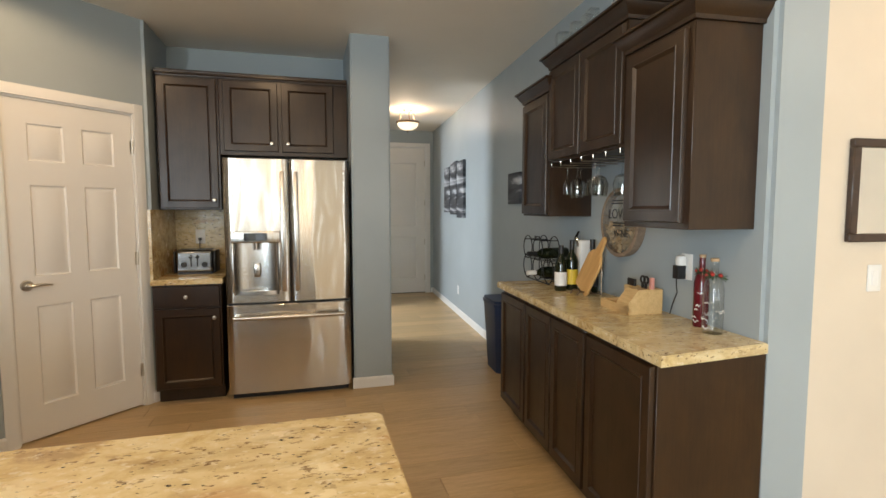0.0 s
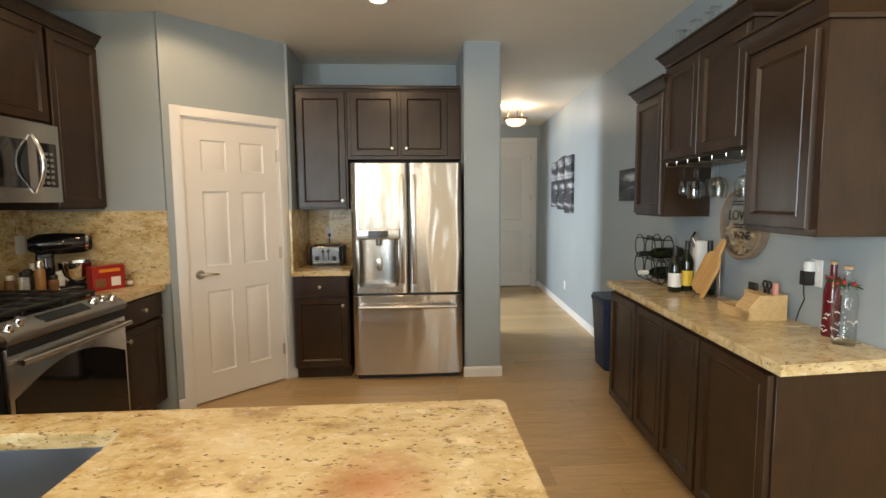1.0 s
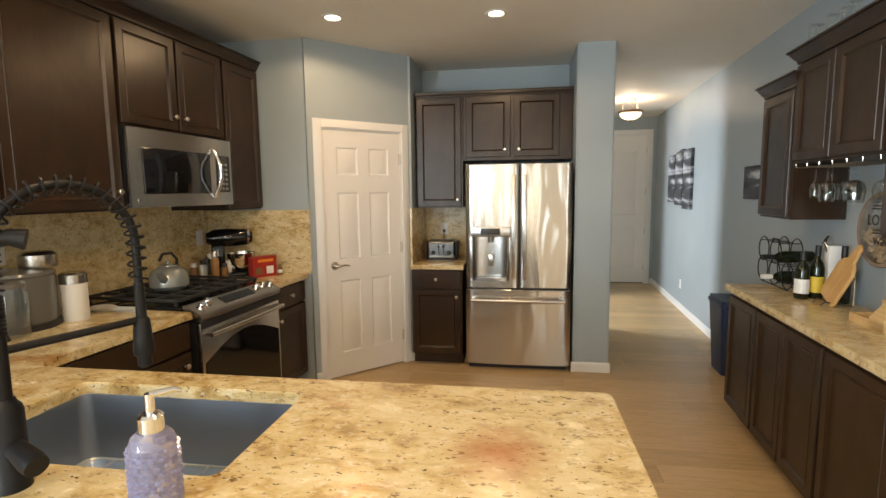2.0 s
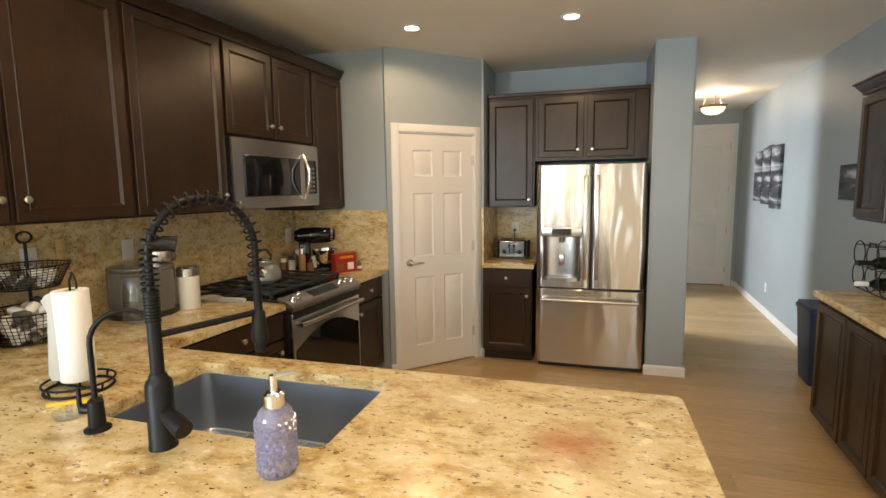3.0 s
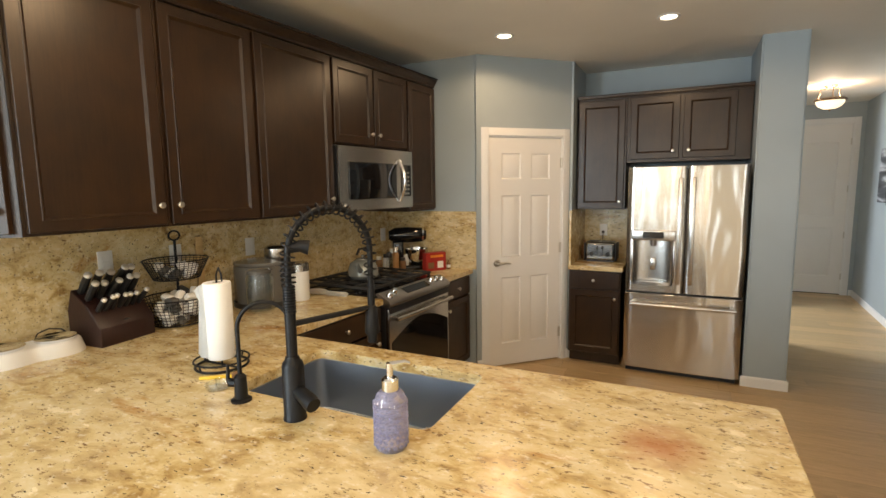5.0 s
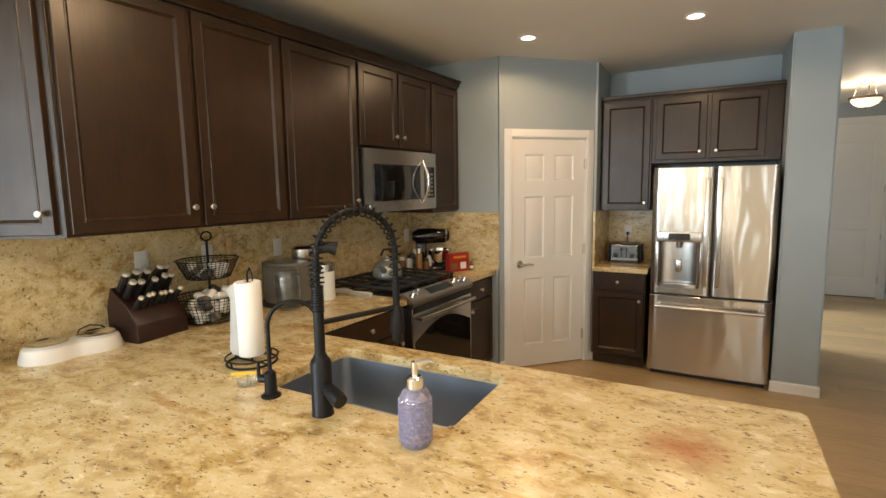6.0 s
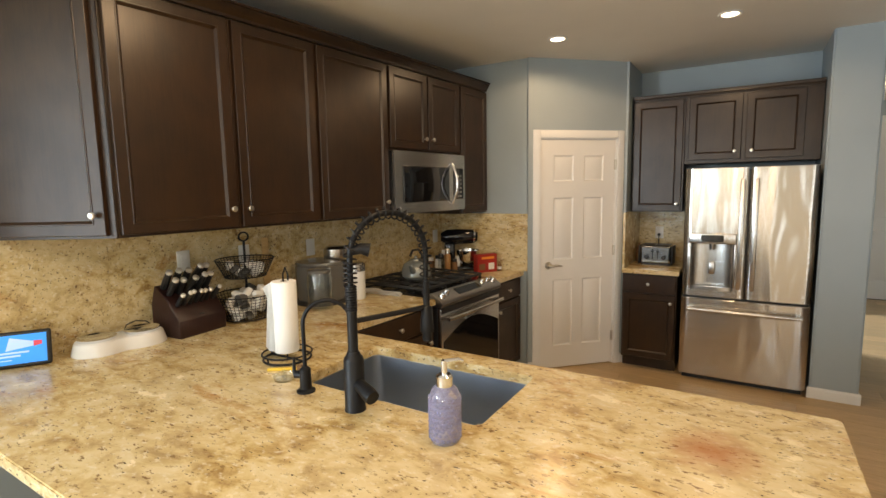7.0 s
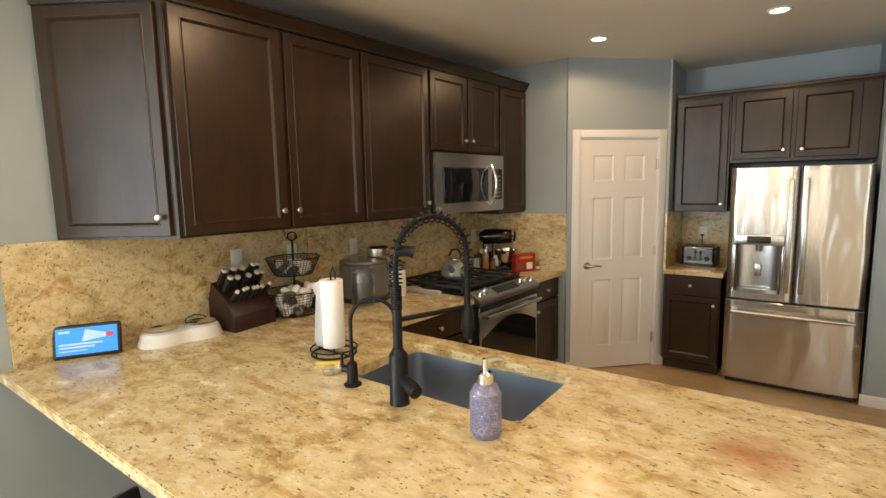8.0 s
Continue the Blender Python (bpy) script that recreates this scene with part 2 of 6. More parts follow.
def tube(bm, pts, r, seg=8, closed=False):
    """A round bar along a line of points; r may be one radius or one for each point."""
    pts = [Vector(p) for p in pts]
    n = len(pts)
    rings = []
    up = None
    for i, p in enumerate(pts):
        a = pts[(i - 1) % n] if (closed or i > 0) else p
        c = pts[(i + 1) % n] if (closed or i < n - 1) else p
        d = (c - a).normalized()
        if up is None:
            up = Vector((0, 0, 1)) if abs(d.z) < 0.9 else Vector((1, 0, 0))
        s = d.cross(up)
        s = s.normalized() if s.length > 1e-6 else d.orthogonal().normalized()
        up = s.cross(d).normalized()
        rr = r[i] if isinstance(r, (list, tuple)) else r
        rings.append([bm.verts.new(p + rr * (math.cos(2 * math.pi * k / seg) * s + math.sin(2 * math.pi * k / seg) * up)) for k in range(seg)])
    for i in range(n if closed else n - 1):
        a, b = rings[i], rings[(i + 1) % n]
        for k in range(seg):
            bm.faces.new((a[k], a[(k + 1) % seg], b[(k + 1) % seg], b[k]))
    if not closed:
        bm.faces.new(rings[0][::-1]), bm.faces.new(rings[-1])
    return bm


def ring(c, r, n=24, axis="z", a0=0.0, a1=2 * math.pi, full=True):
    out = []
    for i in range(n):
        a = a0 + (a1 - a0) * i / (n if full else n - 1)
        u, v = r * math.cos(a), r * math.sin(a)
        out.append((c[0] + u, c[1] + v, c[2]) if axis == "z" else (c[0] + u, c[1], c[2] + v) if axis == "y" else (c[0], c[1] + u, c[2] + v))
    return out


def setting(name, bm, material, label, m=None, smooth=None):
    ob = mesh_ob(name, bm, material, None, "", smooth)
    if m is not None:
        ob.matrix_world = m
    return tagged(ob, label, name.split("_")[0], "", "structure")


# ---- floor, ceiling, walls ----
H = 2.69
floor = setting("floor", box(B(), -2.6, 6.0, -9.2, 4.9, -0.14, -0.006), M_FLOOR0, "light oak plank floor with fine dark seams")
setting("ceiling", box(B(), -2.6, 6.0, -9.2, 4.9, H, H + 0.14), M_CEIL, "warm white lightly textured painted ceiling")


def opening_wall(bm, length, thick, height, gaps):
    """A wall along +x from the origin, its front at y = 0; gaps are (x0, x1, z0, z1)."""
    x = 0
    for x0, x1, z0, z1 in gaps:
        if x0 > x:
            box(bm, x, x0, 0, thick, 0, height)
        if z0 > 0:
            box(bm, x0, x1, 0, thick, 0, z0)
        if z1 < height:
            box(bm, x0, x1, 0, thick, z1, height)
        x = x1
    if length > x:
        box(bm, x, length, 0, thick, 0, height)
    return bm


def moved_wall():
    # Gap behind the added side lamp, out of view.
    bm = opening_wall(B(), 9.9, 0.14, H, [(0.85, 2.75, 0.40, 2.40)])
    bm.transform(Matrix.Translation((LWALL, -9.0, 0)) @ Matrix.Rotation(radians(90), 4, "Z"))
    return bm


LWALL, RWALL = -1.95, 2.39
RET_Y = -0.40
P1, P2 = Vector((-1.09, -0.42)), Vector((-0.42, 0.25))
setting("wall_left", moved_wall(), M_WALL, "grey-blue painted wall behind the granite backsplash", LEAN)
setting("wall_return", box(B(), -2.1, P1.x, RET_Y, RET_Y + 0.12, 0, H), M_WALL, "short grey-blue painted wall beside the pantry")
pdir = (P2 - P1).normalized()
PLEN = (P2 - P1).length
PM = Matrix.Translation((P1.x, P1.y, 0)) @ Matrix.Rotation(math.atan2(pdir.y, pdir.x), 4, "Z")
DW, DH = 0.73, 2.04
DX = (PLEN - DW) / 2
setting("wall_pantry", opening_wall(B(), PLEN, 0.12, H, [(DX, DX + DW, 0, DH)]), M_WALL, "angled grey-blue corner wall holding the pantry door", PM)
setting("wall_pantry_side", box(B(), P2.x - 0.12, P2.x, P2.y - 0.02, 0.92, 0, H), M_WALL, "grey-blue painted wall beside the refrigerator recess")
# Out of view; added so sky light cannot leak round the pantry door.
setting("wall_pantry_back", box(B(), -2.2, P2.x - 0.121, 0.80, 0.92, 0, H), M_WALL, "unseen wall added to close the pantry against sky light")
setting("wall_fridge", box(B(), P2.x - 0.12, 1.0, 0.80, 0.92, 0, H), M_WALL, "grey-blue painted wall behind the refrigerator")
bm = box(B(), 0.97, 1.265, 0.115, 1.25, 0, H)
bmesh.ops.bevel(bm, geom=[e for e in bm.edges if abs(e.verts[0].co.z - e.verts[1].co.z) > 1], offset=0.012, segments=3, affect="EDGES")
setting("wall_column", bm, M_WALL, "grey-blue end of the wall between kitchen and hall", None, 40)
setting("wall_hall_left", opening_wall(B(), 3.3, 0.12, H, [(0.3, 1.95, 0, 2.3)]), M_WALL, "grey-blue hall wall with a wide opening", Matrix.Translation((1.265, 1.25, 0)) @ Matrix.Rotation(radians(90), 4, "Z"))
setting("wall_side_room", opening_wall(B(), 3.6, 0.12, H, [(0.5, 2.2, 0.7, 2.4)]), M_WALL, "grey-blue wall of the side room with a window", Matrix.Translation((-1.4, 0.95, 0)) @ Matrix.Rotation(radians(90), 4, "Z"))
HALL_Y = 4.40
FX0, FX1, FH = 1.62, 2.56, 2.42
setting("wall_hall_end", opening_wall(B(), 4.6, 0.14, H, [(FX0 + 1.5, FX1 + 1.5, 0, FH)]), M_WALL, "grey-blue hall end wall holding the front door", Matrix.Translation((-1.5, HALL_Y, 0)))
bm = box(B(), RWALL, RWALL + 0.23, -2.14, 4.75, 0, H)
bmesh.ops.bevel(bm, geom=[e for e in bm.edges if abs(e.verts[0].co.z - e.verts[1].co.z) > 1], offset=0.02, segments=4, affect="EDGES")
setting("wall_right", bm, M_WALL, "long grey-blue painted wall with rounded corner", LEAN, 40)
setting("wall_next_room", box(B(), RWALL + 0.21, 5.6, -1.95, -1.80, 0, H), M_CREAM, "cream lit wall of the next room", LEAN)
# Never in view; added to shut outside light out of the next room.
setting("wall_next_room_side", box(B(), 5.3, 5.45, -9.0, -1.6, 0, H), M_CREAM, "unseen cream wall added to close the next room")
setting("wall_behind", opening_wall(B(), 8.0, 0.15, H, [(x - w / 2 + 2.4, x + w / 2 + 2.4, 0.4, 2.3) for x, w in REAR_OPENINGS]), M_CREAM, "unseen cream wall with windows and slits added for reflections", Matrix.Translation((-2.4, -9.0, 0)) @ Matrix.Translation((0, -0.15, 0)))

# ---- baseboards ----
def baseboard(length, m, label="white painted baseboard"):
    bm = sweep(B(), [(0, 0), (-0.013, 0), (-0.013, 0.068), (-0.008, 0.08), (0, 0.083)], 0, length)
    setting("baseboard", bm, M_TRIM, label, m)


def along(x0, y0, x1, y1, pre=Matrix.Identity(4)):
    """Places a run that starts at the first point and goes to the second; its front is on the run's right."""
    return pre @ Matrix.Translation((x0, y0, 0)) @ Matrix.Rotation(math.atan2(y1 - y0, x1 - x0), 4, "Z")


baseboard(6.4, along(RWALL, 4.55, RWALL, -2.0, LEAN))
baseboard(0.23, along(RWALL, -2.14, RWALL + 0.23, -2.14, LEAN))
baseboard(0.295 + 0.026, along(0.957, 0.115, 1.27, 0.115))
baseboard(1.0, along(1.265, 0.115, 1.265, 1.1))
baseboard(DX - 0.06, PM)
baseboard(DX - 0.06, PM @ Matrix.Translation((DX + DW + 0.06, 0, 0)))
baseboard(2.6, along(RWALL + 0.23, -1.95, 5.2, -1.95, LEAN))
baseboard(0.5, along(FX1 + 0.08, HALL_Y, FX1 + 0.5, HALL_Y))

# ---- doors ----
def casing(w, h, cw, m, name="trim"):
    root = thing(name, m, "white painted door casing", "door casing", "", "structure")
    prof = [(0, 0), (-0.016, 0), (-0.016, cw * 0.55), (-0.011, cw * 0.75), (-0.008, cw), (0, cw)]
    for side in (0, 1):
        bm = sweep(B(), prof, 0, h + cw)
        bm.transform(Matrix.Rotation(radians(-90), 4, "Y"))
        if side:
            bm.transform(Matrix.Translation((w, 0, 0)) @ Matrix.Diagonal((-1, 1, 1, 1)))
        part("casing_side", bm, M_TRIM, root)
    bm = sweep(B(), prof, 0.001, w - 0.001)
    bm.transform(Matrix.Translation((0, 0, h)))
    part("casing_head", bm, M_TRIM, root)
    bm = box(B(), -0.001, 0.012, 0.0, 0.115, 0, h)
    box(bm, w - 0.012, w + 0.001, 0.0, 0.115, 0, h)
    box(bm, 0.012, w - 0.012, 0.0, 0.115, h - 0.012, h + 0.001)
    part("door_jamb", bm, M_TRIM, root)
    return root


def panel_slab(w, h, t, panels):
    """A moulded door: a slab whose face carries sunk and raised panels (x0, x1, z0, z1)."""
    bm = B()
    xs = sorted({0, w, *[p[0] for p in panels], *[p[1] for p in panels]})
    zs = sorted({0, h, *[p[2] for p in panels], *[p[3] for p in panels]})
    grid = {(x, z): bm.verts.new((x, 0, z)) for x in xs for z in zs}
    sunk = []
    for x0, x1 in zip(xs, xs[1:]):
        for z0, z1 in zip(zs, zs[1:]):
            f = bm.faces.new((grid[x0, z0], grid[x1, z0], grid[x1, z1], grid[x0, z1]))
            if any(p[0] <= x0 and x1 <= p[1] and p[2] <= z0 and z1 <= p[3] for p in panels):
                sunk.append(f)
    bm.normal_update()
    for f in sunk:
        bmesh.ops.inset_region(bm, faces=[f], thickness=0.012, depth=-0.009)
        bmesh.ops.inset_region(bm, faces=[f], thickness=0.012, depth=0.0)
        bmesh.ops.inset_region(bm, faces=[f], thickness=0.022, depth=0.007)
    edge = [e for e in bm.edges if len(e.link_faces) == 1]
    r = bmesh.ops.extrude_edge_only(bm, edges=edge)
    bmesh.ops.translate(bm, vec=(0, t, 0), verts=[v for v in r["geom"] if isinstance(v, bmesh.types.BMVert)])
    return bm


def hinge(parent, x, y, z):
    bm = lathe(B(), [(0.0065, -0.045), (0.0065, 0.045)], 10, (x, y, z))
    box(bm, x - 0.016, x + 0.004, y + 0.001, y + 0.004, z - 0.045, z + 0.045)
    part("hinge", bm, M_NICKEL, parent)


def lever(parent, x, z, way, label="satin nickel lever handle"):
    bm = lathe(B(), [(0.0, -0.012), (0.026, -0.012), (0.033, -0.004), (0.033, 0.0)], 24)
    bm.transform(Matrix.Translation((x, 0, z)) @ Matrix.Rotation(radians(-90), 4, "X") @ Matrix.Diagonal((1, 1, 1, 1)))
    tube(bm, [(x, -0.005, z), (x, -0.045, z), (x + way * 0.012, -0.052, z), (x + way * 0.06, -0.052, z + 0.004), (x + way * 0.11, -0.05, z - 0.004)], [0.010, 0.010, 0.010, 0.009, 0.006], 10)
    part("door_handle", bm, M_NICKEL, parent, label)


casing(DW, DH, 0.065, PM @ Matrix.Translation((DX, 0, 0)), "trim_pantry_door")
pantry = thing("door_1", PM @ Matrix.Translation((DX + 0.014, 0.004, 0.012)), "closed white six-panel pantry door with nickel lever", "door", "", "structure")
w, h = DW - 0.028, DH - 0.0265
c1, c2, c3, c4 = 0.115, w / 2 - 0.05, w / 2 + 0.05, w - 0.115
rows_z = [(0.20, 0.80), (0.98, 1.52), (1.66, 1.88)]
part("door_leaf", panel_slab(w, h, 0.035, [(a, b, z0, z1) for z0, z1 in rows_z for a, b in ((c1, c2), (c3, c4))]), M_DOORPAINT, pantry)
lever(pantry, 0.07, 0.93, 1)
for z in (0.25, 1.04, 1.80):
    hinge(pantry, w + 0.004, -0.004, z)

casing(FX1 - FX0, FH, 0.07, Matrix.Translation((FX0, HALL_Y, 0)), "trim_front_door")
fdoor = thing("door_2", Matrix.Translation((FX0 + 0.014, HALL_Y + 0.02, 0.012)), "closed tall white front door at the end of the hall", "door", "", "structure")
w, h = FX1 - FX0 - 0.028, FH - 0.0265
part("door_leaf", panel_slab(w, h, 0.04, [(0.14, w - 0.14, 0.25, 0.95), (0.14, w - 0.14, 1.12, 2.15)]), M_DOORPAINT, fdoor)
for z in (0.25, 0.85, 1.5, 2.15):
    hinge(fdoor, w + 0.004, -0.004, z)
bm = box(B(), 0, w, 0.0, 0.05, -0.011, 0.0)
part("threshold", bm, M_BLACKM, fdoor, "dark metal threshold")

# ---- cabinets ----
def cab_door(w, h, rail=0.072):
    """A framed cabinet door with a flat sunk panel; its back at y = 0, its face at -0.02."""
    bm = B()
    v = [bm.verts.new((x, -0.02, z)) for x, z in ((0.003, 0.003), (w - 0.003, 0.003), (w - 0.003, h - 0.003), (0.003, h - 0.003))]
    f = bm.faces.new(v)
    b = [bm.verts.new((x, -0.016, z)) for x, z in ((0, 0), (w, 0), (w, h), (0, h))]
    k = [bm.verts.new((x, 0, z)) for x, z in ((0, 0), (w, 0), (w, h), (0, h))]
    for i in range(4):
        j = (i + 1) % 4
        bm.faces.new((b[i], b[j], v[j], v[i]))
        bm.faces.new((k[i], k[j], b[j], b[i]))
    bm.faces.new(k[::-1])
    bm.normal_update()
    rail = min(rail, w * 0.3, h * 0.3)
    bmesh.ops.inset_region(bm, faces=[f], thickness=rail - 0.012, depth=0.0)
    bmesh.ops.inset_region(bm, faces=[f], thickness=0.003, depth=0.003)
    bmesh.ops.inset_region(bm, faces=[f], thickness=0.005, depth=0.0)
    bmesh.ops.inset_region(bm, faces=[f], thickness=0.016, depth=-0.012)
    return bm


def slab_front(w, h):
    return box(B(), 0, w, -0.02, 0, 0, h, 0.003)


def knob(parent, x, z):
    bm = lathe(B(), [(0.0, 0.0), (0.006, 0.0), (0.005, 0.012), (0.013, 0.018), (0.015, 0.024), (0.011, 0.029), (0.0, 0.031)], 16)
    bm.transform(Matrix.Translation((x, -0.02, z)) @ Matrix.Rotation(radians(90), 4, "X"))
    part("knob", bm, M_NICKEL, parent, "satin nickel knob")


def cabinet(name, m, w, d, z0, z1, fronts, label, toe=0.0, group=""):
    """A cabinet unit. Its face frame is at y = 0 and it goes back to y = d. Fronts: (kind, x0, x1, z0, z1, knob x or None, knob z)."""
    root = thing(name, m, label, "cabinet", group)
    bm = box(B(), 0, w, 0.0, d, z0 + toe, z1, 0.002)
    if toe:
        box(bm, 0.002, w - 0.002, 0.07, d - 0.01, z0, z0 + toe + 0.001)
    part("body", bm, M_ESP, root)
    for kind, x0, x1, a0, a1, kx, kz in fronts:
        bm = cab_door(x1 - x0, a1 - a0) if kind == "door" else slab_front(x1 - x0, a1 - a0)
        ob = part("door" if kind == "door" else "drawer_front", bm, M_ESP, root)
        ob.location = (x0, -0.001, a0)
        if kx is not None:
            knob(ob, kx - x0, kz - a0)
    return root


def crown(name, m, w, d, z, ends=(True, True), label="espresso crown moulding on top of the wall cabinets", top=0.075, out=0.055):
    """Crown moulding along the front at y = 0, returning along the open ends."""
    prof = [(0.0, 0.0), (0.012, 0.0), (0.014, top * 0.2), (0.024, top * 0.35), (out * 0.75, top * 0.7), (out * 0.8, top * 0.82), (out, top * 0.86), (out, top), (0.0, top)]
    bm = B()
    rows = []
    for o, zz in prof:
        l, r = (-o if ends[0] else 0), (w + o if ends[1] else w)
        pts = ([(l, d)] if ends[0] else []) + [(l, -o), (r, -o)] + ([(r, d)] if ends[1] else [])
        rows.append([bm.verts.new((x, y, z + zz)) for x, y in pts])
    for a, b in zip(rows, rows[1:]):
        for i in range(len(a) - 1):
            bm.faces.new((a[i], a[i + 1], b[i + 1], b[i]))
    box(bm, 0, w, 0.0, d, z, z + top - 0.001)
    root = mesh_ob(name, bm, M_ESP, None, "", 30)
    root.matrix_world = m
    return tagged(root, label, "moulding", "", "")


FACE = -1.47


def left_at(v, u=FACE):
    return LEAN @ Matrix.Translation((u, v, 0)) @ Matrix.Rotation(radians(90), 4, "Z")


def right_at(v, u):
    return LEAN @ Matrix.Translation((u, v, 0)) @ Matrix.Rotation(radians(-90), 4, "Z")


UB, UT = 1.445, 2.46
DEP = abs(LWALL - FACE) - 0.002
GU = "wall cabinets over the long counter"
for v0, v1, side in ((-3.49, -2.935, "r"), (-2.935, -2.415, "l"), (-2.415, -1.802, "r")):
    w = v1 - v0
    kx = w - 0.045 if side == "r" else 0.045
    cabinet("wall_cabinet", left_at(v0), w - 0.002, DEP, UB, UT, [("door", 0.012, w - 0.012, UB + 0.012, UT - 0.012, kx, UB + 0.10)], "espresso-stained wall cabinet with one framed door", 0, GU)
w = 0.87
cabinet("wall_cabinet", left_at(-1.80), w, DEP, 1.90, UT, [("door", 0.012, w / 2 - 0.008, 1.912, UT - 0.012, w / 2 - 0.045, 1.99), ("door", w / 2 + 0.008, w - 0.012, 1.912, UT - 0.012, w / 2 + 0.045, 1.99)], "short espresso wall cabinet with two doors over the microwave", 0, GU)
w = 0.43
cabinet("wall_cabinet", left_at(-0.93), w, DEP, UB - 0.03, UT, [("door", 0.012, w - 0.012, UB - 0.018, UT - 0.012, None, 0)], "narrow espresso wall cabinet beside the microwave", 0, GU)
# angled end unit
ax, av = LWALL + 0.004, -3.83
ang = math.atan2(-3.49 - av, FACE - ax)
wl = math.hypot(-3.49 - av, FACE - ax)
END_M = LEAN @ Matrix.Translation((ax, av, 0)) @ Matrix.Rotation(ang, 4, "Z")
root = thing("wall_cabinet", LEAN, "angled espresso end wall cabinet reflecting blue daylight", "cabinet", GU)
part("body", prism(B(), [(ax, av), (FACE, -3.492), (ax, -3.492)], UB, UT), M_ESP, root)
dr = part("door", cab_door(wl - 0.06, UT - UB - 0.024), M_ESP, root)
dr.matrix_local = Matrix.Translation((ax, av, 0)) @ Matrix.Rotation(ang, 4, "Z") @ Matrix.Translation((0.03, -0.001, UB + 0.012))
knob(dr, wl - 0.06 - 0.04, 0.085)
crown("crown_moulding", left_at(-3.49), 2.99, DEP, UT, (False, True), top=0.07, out=0.05)
crown("crown_moulding", END_M, wl, 0.005, UT, (False, False), top=0.07, out=0.05)

# ---- refrigerator recess cabinets ----
CY = 0.36
cabinet("wall_cabinet", Matrix.Translation((-0.40, CY, 0)), 0.42, 0.43, 1.39, 2.36, [("door", 0.012, 0.405, 1.402, 2.345, 0.375, 1.46)], "espresso wall cabinet over the toaster counter", 0, "cabinets round the refrigerator")
cabinet("wall_cabinet", Matrix.Translation((0.022, CY, 0)), 0.94, 0.43, 1.80, 2.36, [("door", 0.03, 0.415, 1.83, 2.345, 0.37, 1.89), ("door", 0.445, 0.83, 1.83, 2.345, 0.49, 1.89)], "espresso cabinet with two doors over the refrigerator", 0, "cabinets round the refrigerator")
crown("crown_moulding", Matrix.Translation((-0.40, CY, 0)), 1.362, 0.43, 2.36, (False, False), top=0.04, out=0.03)
cabinet("base_cabinet", Matrix.Translation((-0.415, 0.135, 0)), 0.445, 0.66, 0.0, 0.865, [("drawer", 0.012, 0.435, 0.70, 0.85, 0.22, 0.775), ("door", 0.012, 0.435, 0.115, 0.685, 0.40, 0.62)], "espresso base cabinet with drawer beside the refrigerator", 0.1)

# ---- left base run ----
BF = -1.135
cabinet("base_cabinet", left_at(-2.50, BF), 0.715, 0.8, 0.0, 0.865, [("drawer", 0.012, 0.703, 0.70, 0.85, 0.36, 0.775), ("door", 0.012, 0.703, 0.115, 0.685, 0.65, 0.62)], "espresso base cabinet with drawer under the long counter", 0.1, "base cabinets under the long counter")
cabinet("base_cabinet", left_at(-0.972, BF), 0.46, 0.8, 0.0, 0.865, [("drawer", 0.012, 0.448, 0.70, 0.85, 0.23, 0.775), ("door", 0.012, 0.448, 0.115, 0.685, 0.06, 0.62)], "espresso base cabinet with drawer beside the pantry", 0.1, "base cabinets under the long counter")
root = thing("base_cabinet", Matrix.Identity(4), "espresso peninsula base holding the sink", "cabinet")
bm = B()
box(bm, -2.1, 0.70, -3.42, -3.40, 0, 0.865)
box(bm, 0.68, 0.70, -3.40, -2.62, 0, 0.865)
box(bm, -1.16, 0.68, -2.64, -2.62, 0, 0.865)
part("body", bm, M_ESP, root)

# ---- worktops ----
CT, CB = 0.90, 0.862
SX0, SX1, SY0, SY1 = -0.935, -0.15, -3.135, -2.672
PX1, PY0, PY1 = 0.80, -3.955, -2.55


def wx(u, v):
    p = LEAN @ Vector((u, v, 0))
    return p.x, p.y


def slab(bm, outer, hole=None):
    vs = [bm.verts.new((x, y, CT)) for x, y in outer]
    es = [bm.edges.new((vs[i], vs[(i + 1) % len(vs)])) for i in range(len(vs))]
    if hole:
        hs = [bm.verts.new((x, y, CT)) for x, y in hole]
        es += [bm.edges.new((hs[i], hs[(i + 1) % len(hs)])) for i in range(len(hs))]
    bmesh.ops.triangle_fill(bm, use_beauty=True, use_dissolve=False, edges=es)
    r = bmesh.ops.extrude_face_region(bm, geom=list(bm.faces))
    bmesh.ops.translate(bm, vec=(0, 0, CB - CT), verts=[v for v in r["geom"] if isinstance(v, bmesh.types.BMVert)])
    bmesh.ops.recalc_face_normals(bm, faces=bm.faces)
    rim = [e for e in bm.edges if len(e.link_faces) == 2 and e.calc_face_angle(0) > 1 and (e.verts[0].co.z + e.verts[1].co.z) / 2 > CT - 0.001]
    bmesh.ops.bevel(bm, geom=rim, offset=0.004, segments=2, affect="EDGES")
    return bm


CF = -1.105


def corner(cx, cy, rad, a0):
    return [(cx + rad * math.cos(radians(a0 + 18 * i)), cy + rad * math.sin(radians(a0 + 18 * i))) for i in range(6)]


